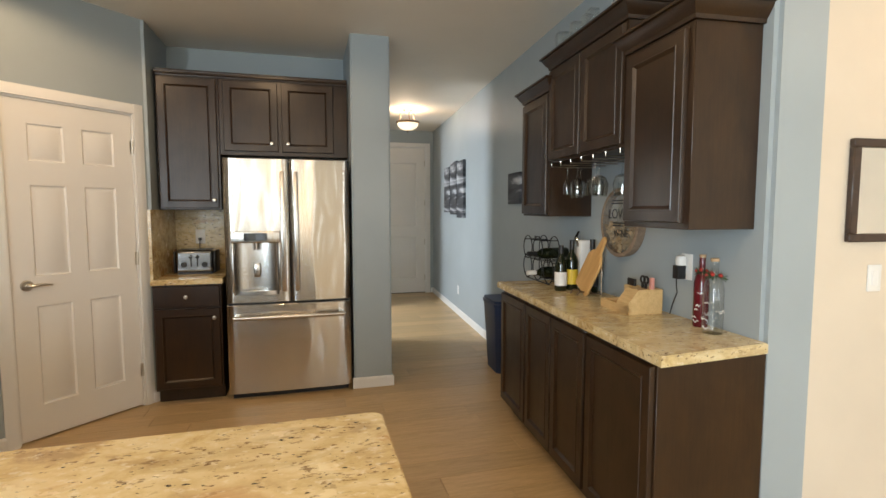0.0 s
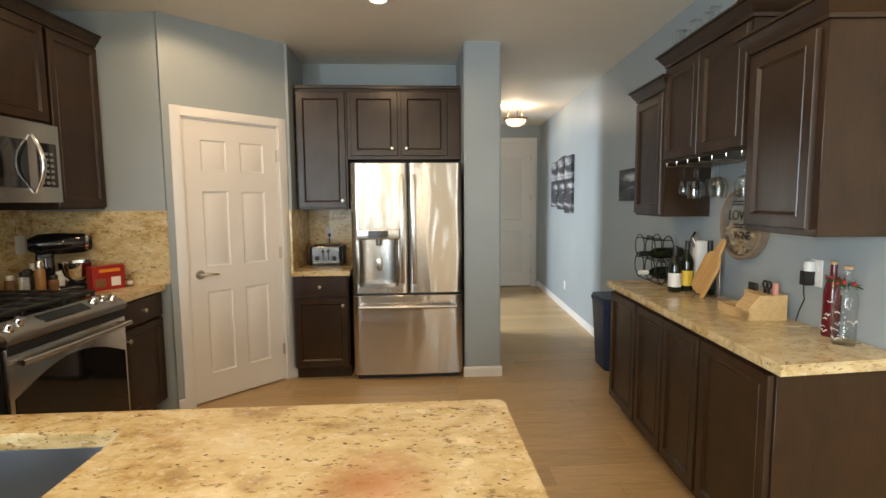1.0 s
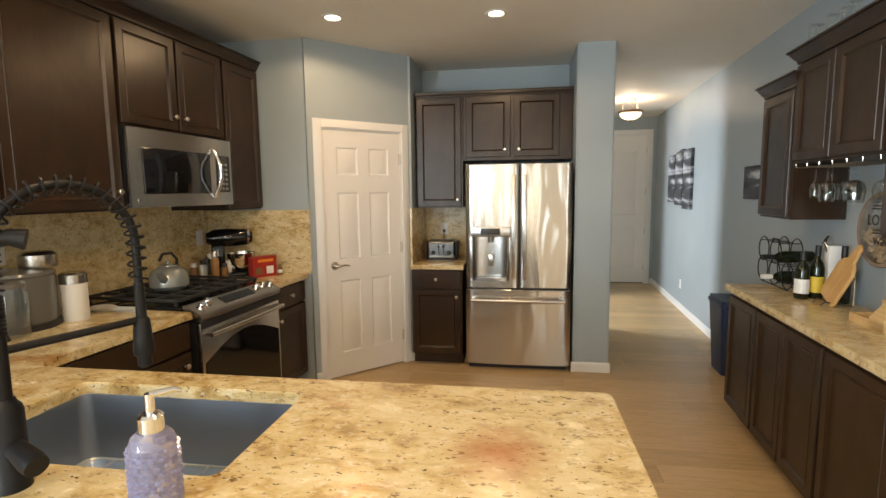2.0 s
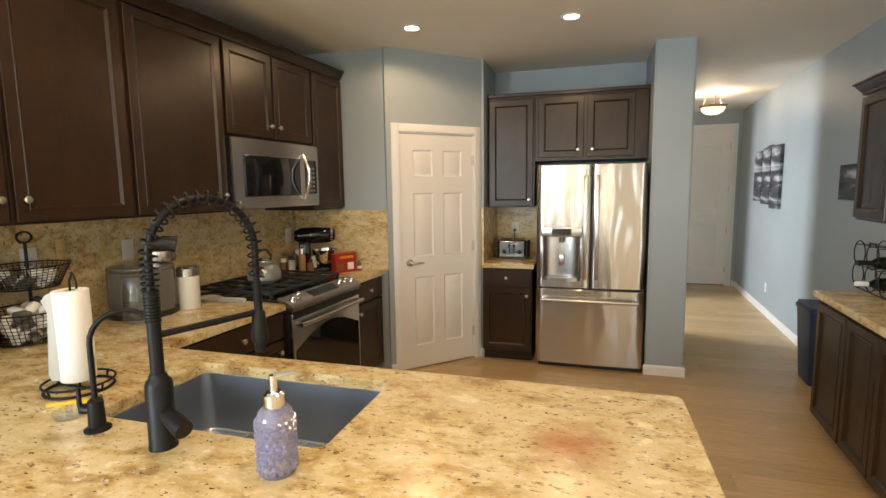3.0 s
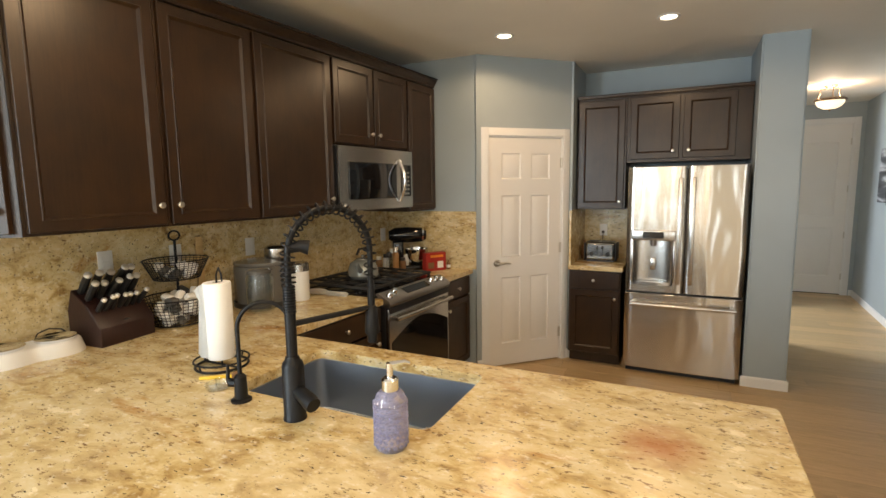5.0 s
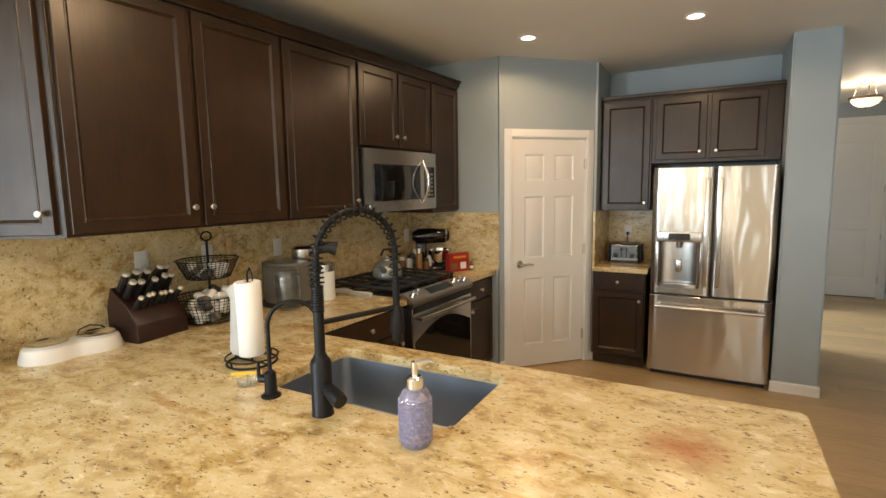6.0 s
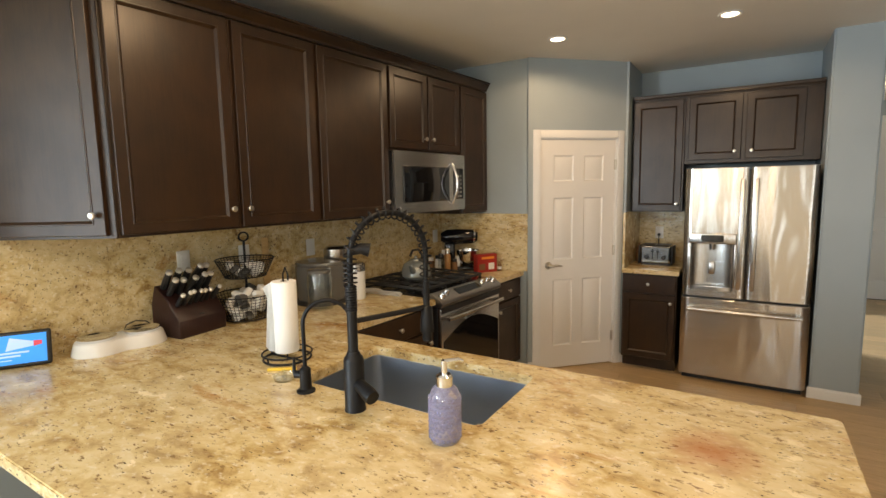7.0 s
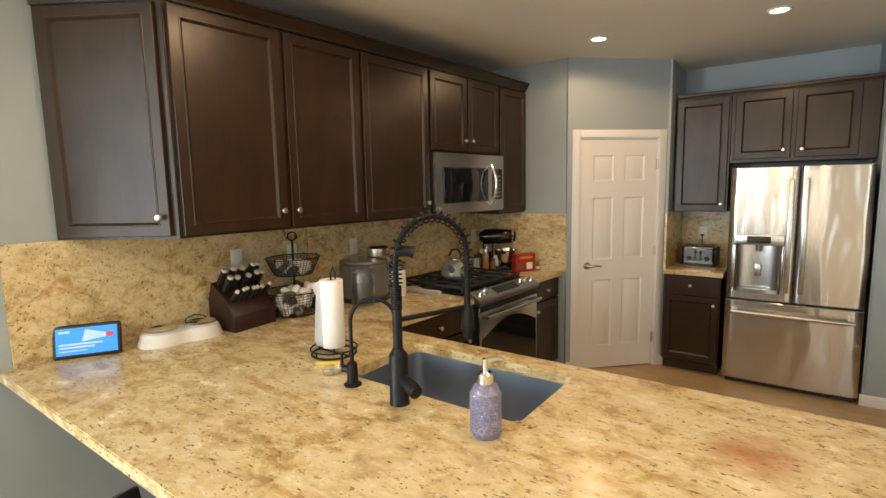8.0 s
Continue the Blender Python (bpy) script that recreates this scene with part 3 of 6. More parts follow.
a = wx(LWALL, -4.07)
b = wx(LWALL, -1.782)
c = wx(CF, -1.782)
d = wx(CF, -2.62)
outer = [(a[0] - 0.002, PY0), *corner(PX1 - 0.026, PY0 + 0.026, 0.026, -90), *corner(PX1 - 0.026, PY1 - 0.026, 0.026, 0), (d[0] + 0.05, PY1), (d[0], PY1 + 0.05), c, b]
def rounded(x0, x1, y0, y1, r, n=4):
    out = []
    for cx, cy, a0 in ((x1 - r, y1 - r, 0), (x0 + r, y1 - r, 90), (x0 + r, y0 + r, 180), (x1 - r, y0 + r, 270)):
        for i in range(n + 1):
            t = radians(a0 + 90 * i / n)
            out.append((cx + r * math.cos(t), cy + r * math.sin(t)))
    return out


def worktop(name, outer, hole, label):
    ob = mesh_ob(name, slab(B(), outer, hole), M_GRAN, None, "", 40)
    return tagged(ob, label, "countertop")


worktop("countertop", outer, rounded(SX0, SX1, SY0, SY1, 0.03), "L-shaped polished cream and gold granite worktop with sink cutout")
worktop("countertop", [wx(LWALL, -0.972), wx(CF, -0.972), (wx(CF, -0.5)[0], RET_Y - 0.001), (wx(LWALL, -0.5)[0], RET_Y - 0.001)], None, "small granite worktop between range and pantry")
worktop("countertop", [(P2.x + 0.002, 0.105), (0.045, 0.105), (0.045, 0.798), (P2.x + 0.002, 0.798)], None, "small granite worktop under the toaster")
# granite backsplashes
bm = box(B(), LWALL + 0.001, LWALL + 0.02, -4.04, -0.50, CT, UB - 0.001)
tagged(setting("backsplash", bm, M_GRAN, "full-height granite backsplash behind the long counter", LEAN))
setting("backsplash", box(B(), -1.97, P1.x - 0.005, RET_Y - 0.02, RET_Y - 0.001, CT, 1.40), M_GRAN, "granite backsplash on the short wall")
setting("backsplash", box(B(), P2.x + 0.022, 0.05, 0.78, 0.799, CT, 1.389), M_GRAN, "granite backsplash behind the toaster")
setting("backsplash", box(B(), P2.x + 0.001, P2.x + 0.02, 0.12, 0.798, CT, 1.389), M_GRAN, "granite backsplash beside the toaster")

# ---- bar run on the right wall ----
RF = 1.945
GB = "base cabinets of the bar"
for v1, w, n in ((-0.49, 0.45, 1), (-0.94, 0.73, 2), (-1.67, 0.49, 1)):
    fr = []
    for i in range(n):
        x0 = i * w / n + (0.012 if i == 0 else 0.006)
        x1 = (i + 1) * w / n - (0.012 if i == n - 1 else 0.006)
        fr.append(("door", x0, x1, 0.115, 0.835, None, 0))
    cabinet("base_cabinet", right_at(v1, RF), w - 0.001, RWALL - RF - 0.002, 0.0, 0.862, fr, "espresso base cabinet of the bar with %s" % ("two doors" if n == 2 else "one door"), 0.1, GB)
p = [wx(RWALL - 0.002, -2.165), wx(1.905, -2.235), wx(1.912, -0.45), wx(RWALL - 0.002, -0.45)]
worktop("countertop", p[::-1], None, "polished cream granite worktop of the bar")
GR = "wall cabinets over the bar"
RU = 2.11
cabinet("wall_cabinet", right_at(-1.658, RU), 0.42, RWALL - RU - 0.002, 1.31, 2.05, [("door", 0.02, 0.39, 1.335, 2.03, None, 0)], "tall espresso wall cabinet with crown moulding over the bar", 0, GR)
cabinet("wall_cabinet", right_at(-0.842, RU), 0.813, RWALL - RU - 0.002, 1.66, 2.205, [("door", 0.014, 0.398, 1.675, 2.19, None, 0), ("door", 0.412, 0.799, 1.675, 2.19, None, 0)], "raised espresso wall cabinet holding the stemware rack", 0, GR)
cabinet("wall_cabinet", right_at(-0.412, RU), 0.428, RWALL - RU - 0.002, 1.345, 2.09, [("door", 0.014, 0.414, 1.36, 2.075, None, 0)], "espresso wall cabinet at the far end of the bar", 0, GR)
crown("crown_moulding", right_at(-1.658, RU), 0.42, RWALL - RU - 0.002, 2.05, (True, True))
crown("crown_moulding", right_at(-0.842, RU), 0.813, RWALL - RU - 0.002, 2.205, (True, True))
crown("crown_moulding", right_at(-0.412, RU), 0.428, RWALL - RU - 0.002, 2.09, (True, True))

# ---- refrigerator ----
def fridge():
    x0, x1, y0 = 0.07, 0.945, 0.075
    w = x1 - x0
    root = thing("refrigerator", Matrix.Translation((x0, y0, 0)), "stainless steel french-door refrigerator with ice and water dispenser", "refrigerator")
    bm = box(B(), 0.005, w - 0.005, 0.075, 0.70, 0.03, 1.735, 0.004)
    part("case", bm, M_BLACK, root, "dark grey refrigerator case")
    bm = box(B(), 0.02, w - 0.02, 0.06, 0.66, 0.0, 0.031)
    part("base_grille", bm, M_BLACK, root)

    def bowed(xa, xb, za, zb, cut=None):
        """A door panel whose face bows out a little over the whole width."""
        bm = B()
        zs = [za, za + 0.006, zb - 0.006, zb]
        xs = [xa + (xb - xa) * i / 18 for i in range(19)]
        if cut:
            zs = sorted(zs + [cut[2], cut[3]])
            xs = sorted([x for x in xs if min(abs(x - cut[0]), abs(x - cut[1])) > 0.008] + [cut[0], cut[1]])
        cols = []
        for x in xs:
            s = (x - w / 2) / (w / 2)
            y = 0.011 * s * s
            e = min(x - xa, xb - x)
            if e < 0.012:
                y += 0.010 * (1 - e / 0.012) ** 2
            cols.append([bm.verts.new((x, y + (0.006 if k in (0, len(zs) - 1) else 0), z)) for k, z in enumerate(zs)])
        for a, b in zip(cols, cols[1:]):
            for k in range(len(zs) - 1):
                if not (cut and a[k].co.x > cut[0] - 1e-4 and b[k].co.x < cut[1] + 1e-4 and a[k].co.z > cut[2] - 1e-4 and a[k + 1].co.z < cut[3] + 1e-4):
                    bm.faces.new((a[k], b[k], b[k + 1], a[k + 1]))
        for v in [v for v in bm.verts if not v.link_faces]:
            bm.verts.remove(v)
        edge = [e for e in bm.edges if len(e.link_faces) == 1]
        r = bmesh.ops.extrude_edge_only(bm, edges=edge)
        vs = [v for v in r["geom"] if isinstance(v, bmesh.types.BMVert)]
        for v in vs:
            v.co.y = 0.07
        bmesh.ops.holes_fill(bm, edges=[e for e in bm.edges if len(e.link_faces) == 1], sides=0)
        return bm

    mid = w / 2 + 0.01
    ld = part("door", bowed(0, mid - 0.004, 0.715, 1.755, (0.055, 0.365, 0.80, 1.155)), M_STEEL, root)
    rd = part("door", bowed(mid + 0.004, w, 0.715, 1.755), M_STEEL, root)
    fd = part("freezer_drawer", bowed(0, w, 0.045, 0.70), M_STEEL, root)
    for dd, x in ((ld, mid - 0.045), (rd, mid + 0.045)):
        bm = box(B(), x - 0.017, x + 0.017, -0.058, -0.040, 0.80, 1.66, 0.006, 2)
        for z in (0.83, 1.63):
            box(bm, x - 0.012, x + 0.012, -0.042, 0.01, z - 0.018, z + 0.018, 0.003)
        part("handle", bm, M_STEEL2, dd, "flat stainless bar handle")
    bm = B()
    pts = [(0.05 + (w - 0.1) * i / 12, -0.048 - 0.012 * (1 - ((i - 6) / 6) ** 2), 0.615) for i in range(13)]
    tube(bm, pts, 0.017, 12)
    for x in (0.07, w - 0.07):
        box(bm, x - 0.02, x + 0.02, -0.05, 0.03, 0.60, 0.63, 0.004)
    part("handle", bm, M_STEEL2, fd, "curved stainless drawer handle")
    # dispenser
    bm = box(B(), 0.04, 0.38, -0.014, 0.02, 1.150, 1.235, 0.008, 3)
    disp = part("dispenser", bm, M_STEEL2, ld, "stainless ice and water dispenser")
    bm = B()
    n = 18
    za, zb = 0.80, 1.152
    pr = [(0.21 - 0.155 * math.cos(math.pi * i / n), 0.012 + 0.052 * math.sin(math.pi * i / n)) for i in range(n + 1)]
    lo = [bm.verts.new((x, y, za)) for x, y in pr]
    hi = [bm.verts.new((x, y, zb)) for x, y in pr]
    for i in range(n):
        bm.faces.new((lo[i], lo[i + 1], hi[i + 1], hi[i]))
    bm.faces.new(hi), bm.faces.new(lo[::-1])
    part("dispenser_recess", bm, M_STEEL2, disp, "brushed hollow dispenser recess")
    for x in (0.045, 0.363):
        part("bezel_side", box(B(), x, x + 0.014, -0.006, 0.02, 0.80, 1.152, 0.005, 2), M_STEEL2, disp)
    part("display", box(B(), 0.13, 0.29, -0.0165, -0.012, 1.168, 1.222, 0.001), M_GLOSSBLACK, disp, "dark blue-black display panel")
    part("paddle", box(B(), 0.19, 0.23, 0.030, 0.048, 0.90, 1.00, 0.006, 2), M_STEEL2, disp)
    part("spout", lathe(B(), [(0.0, 1.10), (0.022, 1.10), (0.026, 1.152), (0.0, 1.152)], 16, (0.21, 0.035, 0)), M_STEEL2, disp)
    bm = prism(B(), [(0.05, 0.03)] + [(0.21 - 0.16 * math.cos(math.pi * i / 12), 0.008 - 0.03 * math.sin(math.pi * i / 12)) for i in range(13)] + [(0.37, 0.03)], 0.775, 0.803)
    part("drip_tray", bm, M_STEEL2, disp)
    bm = lathe(B(), [(0, 0), (0.016, 0), (0.014, 0.004), (0, 0.005)], 20)
    bm.transform(Matrix.Translation((w - 0.07, 0.014, 1.665)) @ Matrix.Rotation(radians(90), 4, "X"))
    part("badge", bm, M_CHROME, rd, "small round chrome badge")


fridge()

# ---- more materials ----
M_GLASS = clear_glass("clear_glass")
M_LILAC = mat("lilac_glass", (0.60, 0.59, 0.80), 0.04)
nodes_of(M_LILAC)[2].inputs["Transmission Weight"].default_value = 0.75
M_SMOKE = mat("smoky_clear_plastic", (0.19, 0.185, 0.175), 0.16)
nodes_of(M_SMOKE)[2].inputs["Transmission Weight"].default_value = 0.35
M_GREENGLASS = mat("dark_green_bottle_glass", (0.010, 0.014, 0.006), 0.05)
M_PAPER = paint("white_paper_towel", (0.86, 0.85, 0.82), 0.9, 0.02, 0.5)
M_BAMBOO = wood("bamboo", (0.52, 0.32, 0.13), (0.72, 0.50, 0.25), 0.5, (1, 9, 9))
M_BOARD = wood("maple_board", (0.50, 0.26, 0.08), (0.70, 0.42, 0.17), 0.5, (8, 8, 0.8))
M_WALNUT = wood("dark_cherry_block", (0.012, 0.0035, 0.0028), (0.034, 0.0095, 0.007), 0.4, (8, 8, 1))
M_CORK = paint("cork", (0.42, 0.29, 0.17), 0.9, 0.25, 0.6)
M_RED = mat("red_card", (0.36, 0.02, 0.015), 0.45)
M_WINE = mat("dark_red_glass", (0.10, 0.008, 0.012), 0.12)
M_ORANGE = mat("orange_print", (0.75, 0.25, 0.03), 0.5)
M_BLUEBIN = mat("dark_blue_plastic", (0.012, 0.030, 0.085), 0.45)
M_KETTLE = mat("grey_enamel", (0.27, 0.29, 0.28), 0.22, 0.4)
M_BRONZE = mat("brushed_bronze", (0.22, 0.15, 0.10), 0.38, 0.9)
M_TOAST = steel("toaster_steel", (0.34, 0.34, 0.34), 0.2)
M_YELLOW = mat("yellow_label", (0.75, 0.50, 0.05), 0.5)
M_PINK = mat("pink_print", (0.70, 0.30, 0.25), 0.5)
M_GREENFOIL = mat("pine_green", (0.02, 0.07, 0.025), 0.7)
M_SPICE = mat("brown_spice", (0.20, 0.10, 0.04), 0.7)
M_AMBER = mat("amber_spice", (0.33, 0.17, 0.06), 0.35)
M_FABRIC = paint("black_chair_fabric", (0.008, 0.009, 0.014), 0.9, 0.2, 0.5)
M_RIM = wood("weathered_wood", (0.16, 0.11, 0.075), (0.34, 0.25, 0.18), 0.7, (6, 6, 6))
M_PALE = paint("pale_linen_print", (0.42, 0.39, 0.34), 0.8, 0.06)
M_DARKFRAME = wood("dark_walnut_frame", (0.03, 0.017, 0.012), (0.07, 0.04, 0.028), 0.4, (6, 6, 6))
M_MIRROR = mat("mirror_glass", (0.85, 0.85, 0.83), 0.02, 1.0)


def glow(name, colour, strength):
    m = mat(name, colour, 0.5)
    b = nodes_of(m)[2]
    b.inputs["Emission Color"].default_value = (*colour, 1)
    b.inputs["Emission Strength"].default_value = strength
    return m


M_LAMP = glow("lit_lens", (1.0, 0.86, 0.62), 14)
M_BOWL = glow("lit_alabaster_glass", (1.0, 0.86, 0.64), 1.5)
M_SCREEN = glow("blue_screen", (0.006, 0.27, 0.80), 0.85)
M_SCREENW = glow("pale_screen_marks", (0.40, 0.62, 0.90), 0.45)
M_SCREENR = glow("red_screen_mark", (0.55, 0.05, 0.08), 0.7)


def put(u, v, z=0.0, turn=0.0):
    """A place on the leaning side runs; turn in degrees."""
    return LEAN @ Matrix.Translation((u, v, z)) @ Matrix.Rotation(radians(turn), 4, "Z")


def moved(bm, m):
    bm.transform(m)
    return bm


# ---- ceiling lights ----
for lx, ly in LIGHTS[:2]:
    root = thing("recessed_light", Matrix.Translation((lx, ly, H)), "lit round recessed ceiling light with white trim", "ceiling light", "recessed kitchen lights")
    part("trim_ring", lathe(B(), [(0.070, 0.0), (0.073, -0.004), (0.066, -0.010), (0.050, -0.006), (0.048, -0.001)], 32, cap=False), M_TRIM, root)
    part("lens", lathe(B(), [(0.0, -0.0035), (0.049, -0.0035), (0.049, -0.001), (0.0, -0.001)], 32, cap=False), M_LAMP, root, "glowing warm white lens")

root = thing("ceiling_light", Matrix.Translation((1.93, 2.75, H)) @ Matrix.Scale(0.8, 4), "bronze semi-flush hall ceiling light with alabaster bowl", "ceiling light")
part("canopy", lathe(B(), [(0.0, 0.0), (0.085, 0.0), (0.085, -0.012), (0.06, -0.03), (0.02, -0.04), (0.0, -0.04)], 24), M_BRONZE, root)
for k in range(3):
    a = 2 * math.pi * k / 3 + 0.5
    pts = [(r * math.cos(a), r * math.sin(a), z) for r, z in ((0.03, -0.03), (0.07, -0.045), (0.11, -0.035), (0.135, -0.06), (0.125, -0.10), (0.15, -0.16), (0.175, -0.195))]
    part("arm", tube(B(), pts, 0.007, 8), M_BRONZE, root)
part("rim", lathe(B(), [(0.165, -0.19), (0.19, -0.19), (0.195, -0.205), (0.185, -0.225), (0.165, -0.22)], 32, cap=False), M_BRONZE, root)
part("bowl", lathe(B(), [(0.172, -0.21), (0.165, -0.25), (0.135, -0.29), (0.08, -0.32), (0.0, -0.33)], 32, cap=False), M_BOWL, root, "glowing cream alabaster bowl")
part("finial", lathe(B(), [(0.0, -0.365), (0.012, -0.355), (0.016, -0.34), (0.010, -0.328), (0.0, -0.328)], 12), M_BRONZE, root)
pl = bpy.data.lights.new("hall_bulb", "POINT")
pl.energy, pl.color, pl.shadow_soft_size = 15, (1.0, 0.88, 0.72), 0.05
new("hall_bulb", pl).location = (1.93, 2.75, H - 0.12)

# ---- range ----
def slide_in_range():
    w = 0.798
    root = thing("range", left_at(-1.775, -1.10), "stainless slide-in gas range with black oven window and cast iron grates", "range")
    part("body", box(B(), 0.004, w - 0.004, 0.0, 0.80, 0.06, 0.895), M_BLACK, root)
    part("cooktop", box(B(), 0, w, 0.05, 0.80, 0.896, 0.918, 0.006, 2), M_GLOSSBLACK, root, "black enamel cooktop")
    # sloped control panel
    bm = sweep(B(), [(0.07, 0.925), (0.05, 0.93), (-0.035, 0.885), (-0.045, 0.862), (-0.03, 0.84), (0.05, 0.84)], 0, w)
    cp = part("control_panel", bm, M_PANEL, root)
    slope = math.atan2(0.045, 0.085)
    face = Matrix.Translation((0, 0.0075, 0.9075)) @ Matrix.Rotation(slope, 4, "X")
    part("display", moved(box(B(), w * 0.30, w * 0.68, -0.032, 0.032, -0.0005, 0.004, 0.002), face), M_GLOSSBLACK, cp, "black touch display")
    for x in (0.06, 0.13, 0.20, w - 0.19, w - 0.12, w - 0.06)[0:6]:
        if x == 0.20:
            continue
        k = part("control_knob", moved(lathe(B(), [(0.0, 0.03), (0.017, 0.03), (0.020, 0.024), (0.021, 0.006), (0.026, 0.0), (0.0, 0.0)], 20), face @ Matrix.Translation((x, -0.006 if x < 0.1 or x > w - 0.1 else 0.012, 0.001))), M_CHROME, cp, "polished steel control knob")
    # oven door
    bm = box(B(), 0.006, w - 0.006, -0.03, 0.0, 0.20, 0.828, 0.006, 2)
    od = part("oven_door", bm, M_STEEL2, root)
    pts = [(0.03, 0.215), (w - 0.03, 0.215)]
    for i in range(13):
        a = i / 12
        pts.append((w - 0.03 - (w - 0.06) * a, 0.60 + 0.105 * math.sin(math.pi * a)))
    bm = B()
    bm2 = prism(bm, pts, 0, 0.004)
    bm2.transform(Matrix.Translation((0, -0.0305, 0)) @ Matrix.Rotation(radians(90), 4, "X"))
    part("oven_window", bm2, M_GLOSSBLACK, od, "black glass oven window with arched top")
    bm = tube(B(), [(0.03 + (w - 0.06) * i / 10, -0.075 - 0.012 * math.sin(math.pi * i / 10), 0.765) for i in range(11)], 0.014, 12)
    for x in (0.05, w - 0.05):
        box(bm, x - 0.015, x + 0.015, -0.078, -0.028, 0.752, 0.778, 0.004)
    part("oven_handle", bm, M_STEEL2, od)
    part("vent_band", box(B(), 0.008, w - 0.008, -0.034, -0.028, 0.797, 0.838, 0.002), M_BLACK, od, "black band under the control panel")
    bm = B()
    for i in range(18):
        x = 0.12 + (w - 0.24) * i / 17
        box(bm, x - 0.014, x + 0.014, -0.0355, -0.0335, 0.806, 0.813)
    part("vent_slots", bm, M_BLACK, od)
    part("drawer", box(B(), 0.006, w - 0.006, -0.025, 0.0, 0.07, 0.19, 0.005, 2), M_STEEL2, root)
    for gx in (0.02, w / 3 + 0.01, 2 * w / 3):
        gw = w / 3 - 0.03
        bm = B()
        for f in (0.0, 0.5, 1.0):
            box(bm, gx + gw * f - 0.007, gx + gw * f + 0.007, 0.12, 0.72, 0.938, 0.956, 0.003)
        for y in (0.12, 0.27, 0.42, 0.57, 0.72):
            box(bm, gx, gx + gw, y - 0.007, y + 0.007, 0.938, 0.956, 0.003)
        for f in (0.02, 0.98):
            for y in (0.13, 0.71):
                box(bm, gx + gw * f - 0.008, gx + gw * f + 0.008, y - 0.008, y + 0.008, 0.918, 0.94)
        part("grate", bm, M_IRON, root, "cast iron grate")
        for y in (0.25, 0.57):
            part("burner", lathe(B(), [(0.0, 0.936), (0.035, 0.936), (0.042, 0.93), (0.05, 0.919), (0.05, 0.9185)], 20, (gx + gw * 0.5, y, 0)), M_IRON, root)


slide_in_range()


def microwave():
    w, h, z = 0.866, 0.432, 1.458
    root = thing("microwave", left_at(-1.797, -1.405), "stainless over-the-range microwave with dark glass door", "microwave")
    part("case", box(B(), 0.0, w, 0.03, 0.52, z + 0.004, z + h - 0.001, 0.003), M_BLACK, root)
    bm = B()
    n = 12
    cols = []
    for i in range(n + 1):
        x = w * i / n
        y = 0.012 * ((x - w / 2) / (w / 2)) ** 2
        cols.append((x, y))
    lo = [bm.verts.new((x, y, z)) for x, y in cols] + [bm.verts.new((w, 0.04, z)), bm.verts.new((0, 0.04, z))]
    hi = [bm.verts.new((x, y, z + h)) for x, y in cols] + [bm.verts.new((w, 0.04, z + h)), bm.verts.new((0, 0.04, z + h))]
    bm.faces.new(lo[::-1]), bm.faces.new(hi)
    for i in range(len(lo)):
        j = (i + 1) % len(lo)
        bm.faces.new((lo[i], lo[j], hi[j], hi[i]))
    dr = part("door", bm, M_STEEL2, root, "bowed stainless door")
    part("window", box(B(), 0.085, w * 0.73, -0.003, 0.01, z + 0.075, z + h - 0.10, 0.006, 2), M_GLOSSBLACK, dr, "dark glass window")
    kp = part("keypad", box(B(), w * 0.80, w - 0.035, 0.0005, 0.016, z + 0.085, z + h - 0.105, 0.004), M_GLOSSBLACK, dr, "black keypad")
    for r in range(6):
        for c in range(3):
            part("key", box(B(), w * 0.812 + c * 0.036, w * 0.812 + c * 0.036 + 0.026, -0.0012, 0.002, z + 0.10 + r * 0.032, z + 0.116 + r * 0.032), M_STEEL2, kp)
    pts = [(w * 0.765, -0.004 - 0.05 * math.sin(math.pi * i / 12), z + 0.05 + (h - 0.12) * i / 12) for i in range(13)]
    part("handle", tube(B(), pts, [0.008 + 0.006 * math.sin(math.pi * i / 12) for i in range(13)], 10), M_CHROME, dr, "curved bright handle")
    part("badge", moved(lathe(B(), [(0, 0), (0.013, 0), (0.011, 0.004), (0, 0.004)], 16), Matrix.Translation((0.05, 0.011, z + 0.04)) @ Matrix.Rotation(radians(90), 4, "X")), M_CHROME, dr)


microwave()

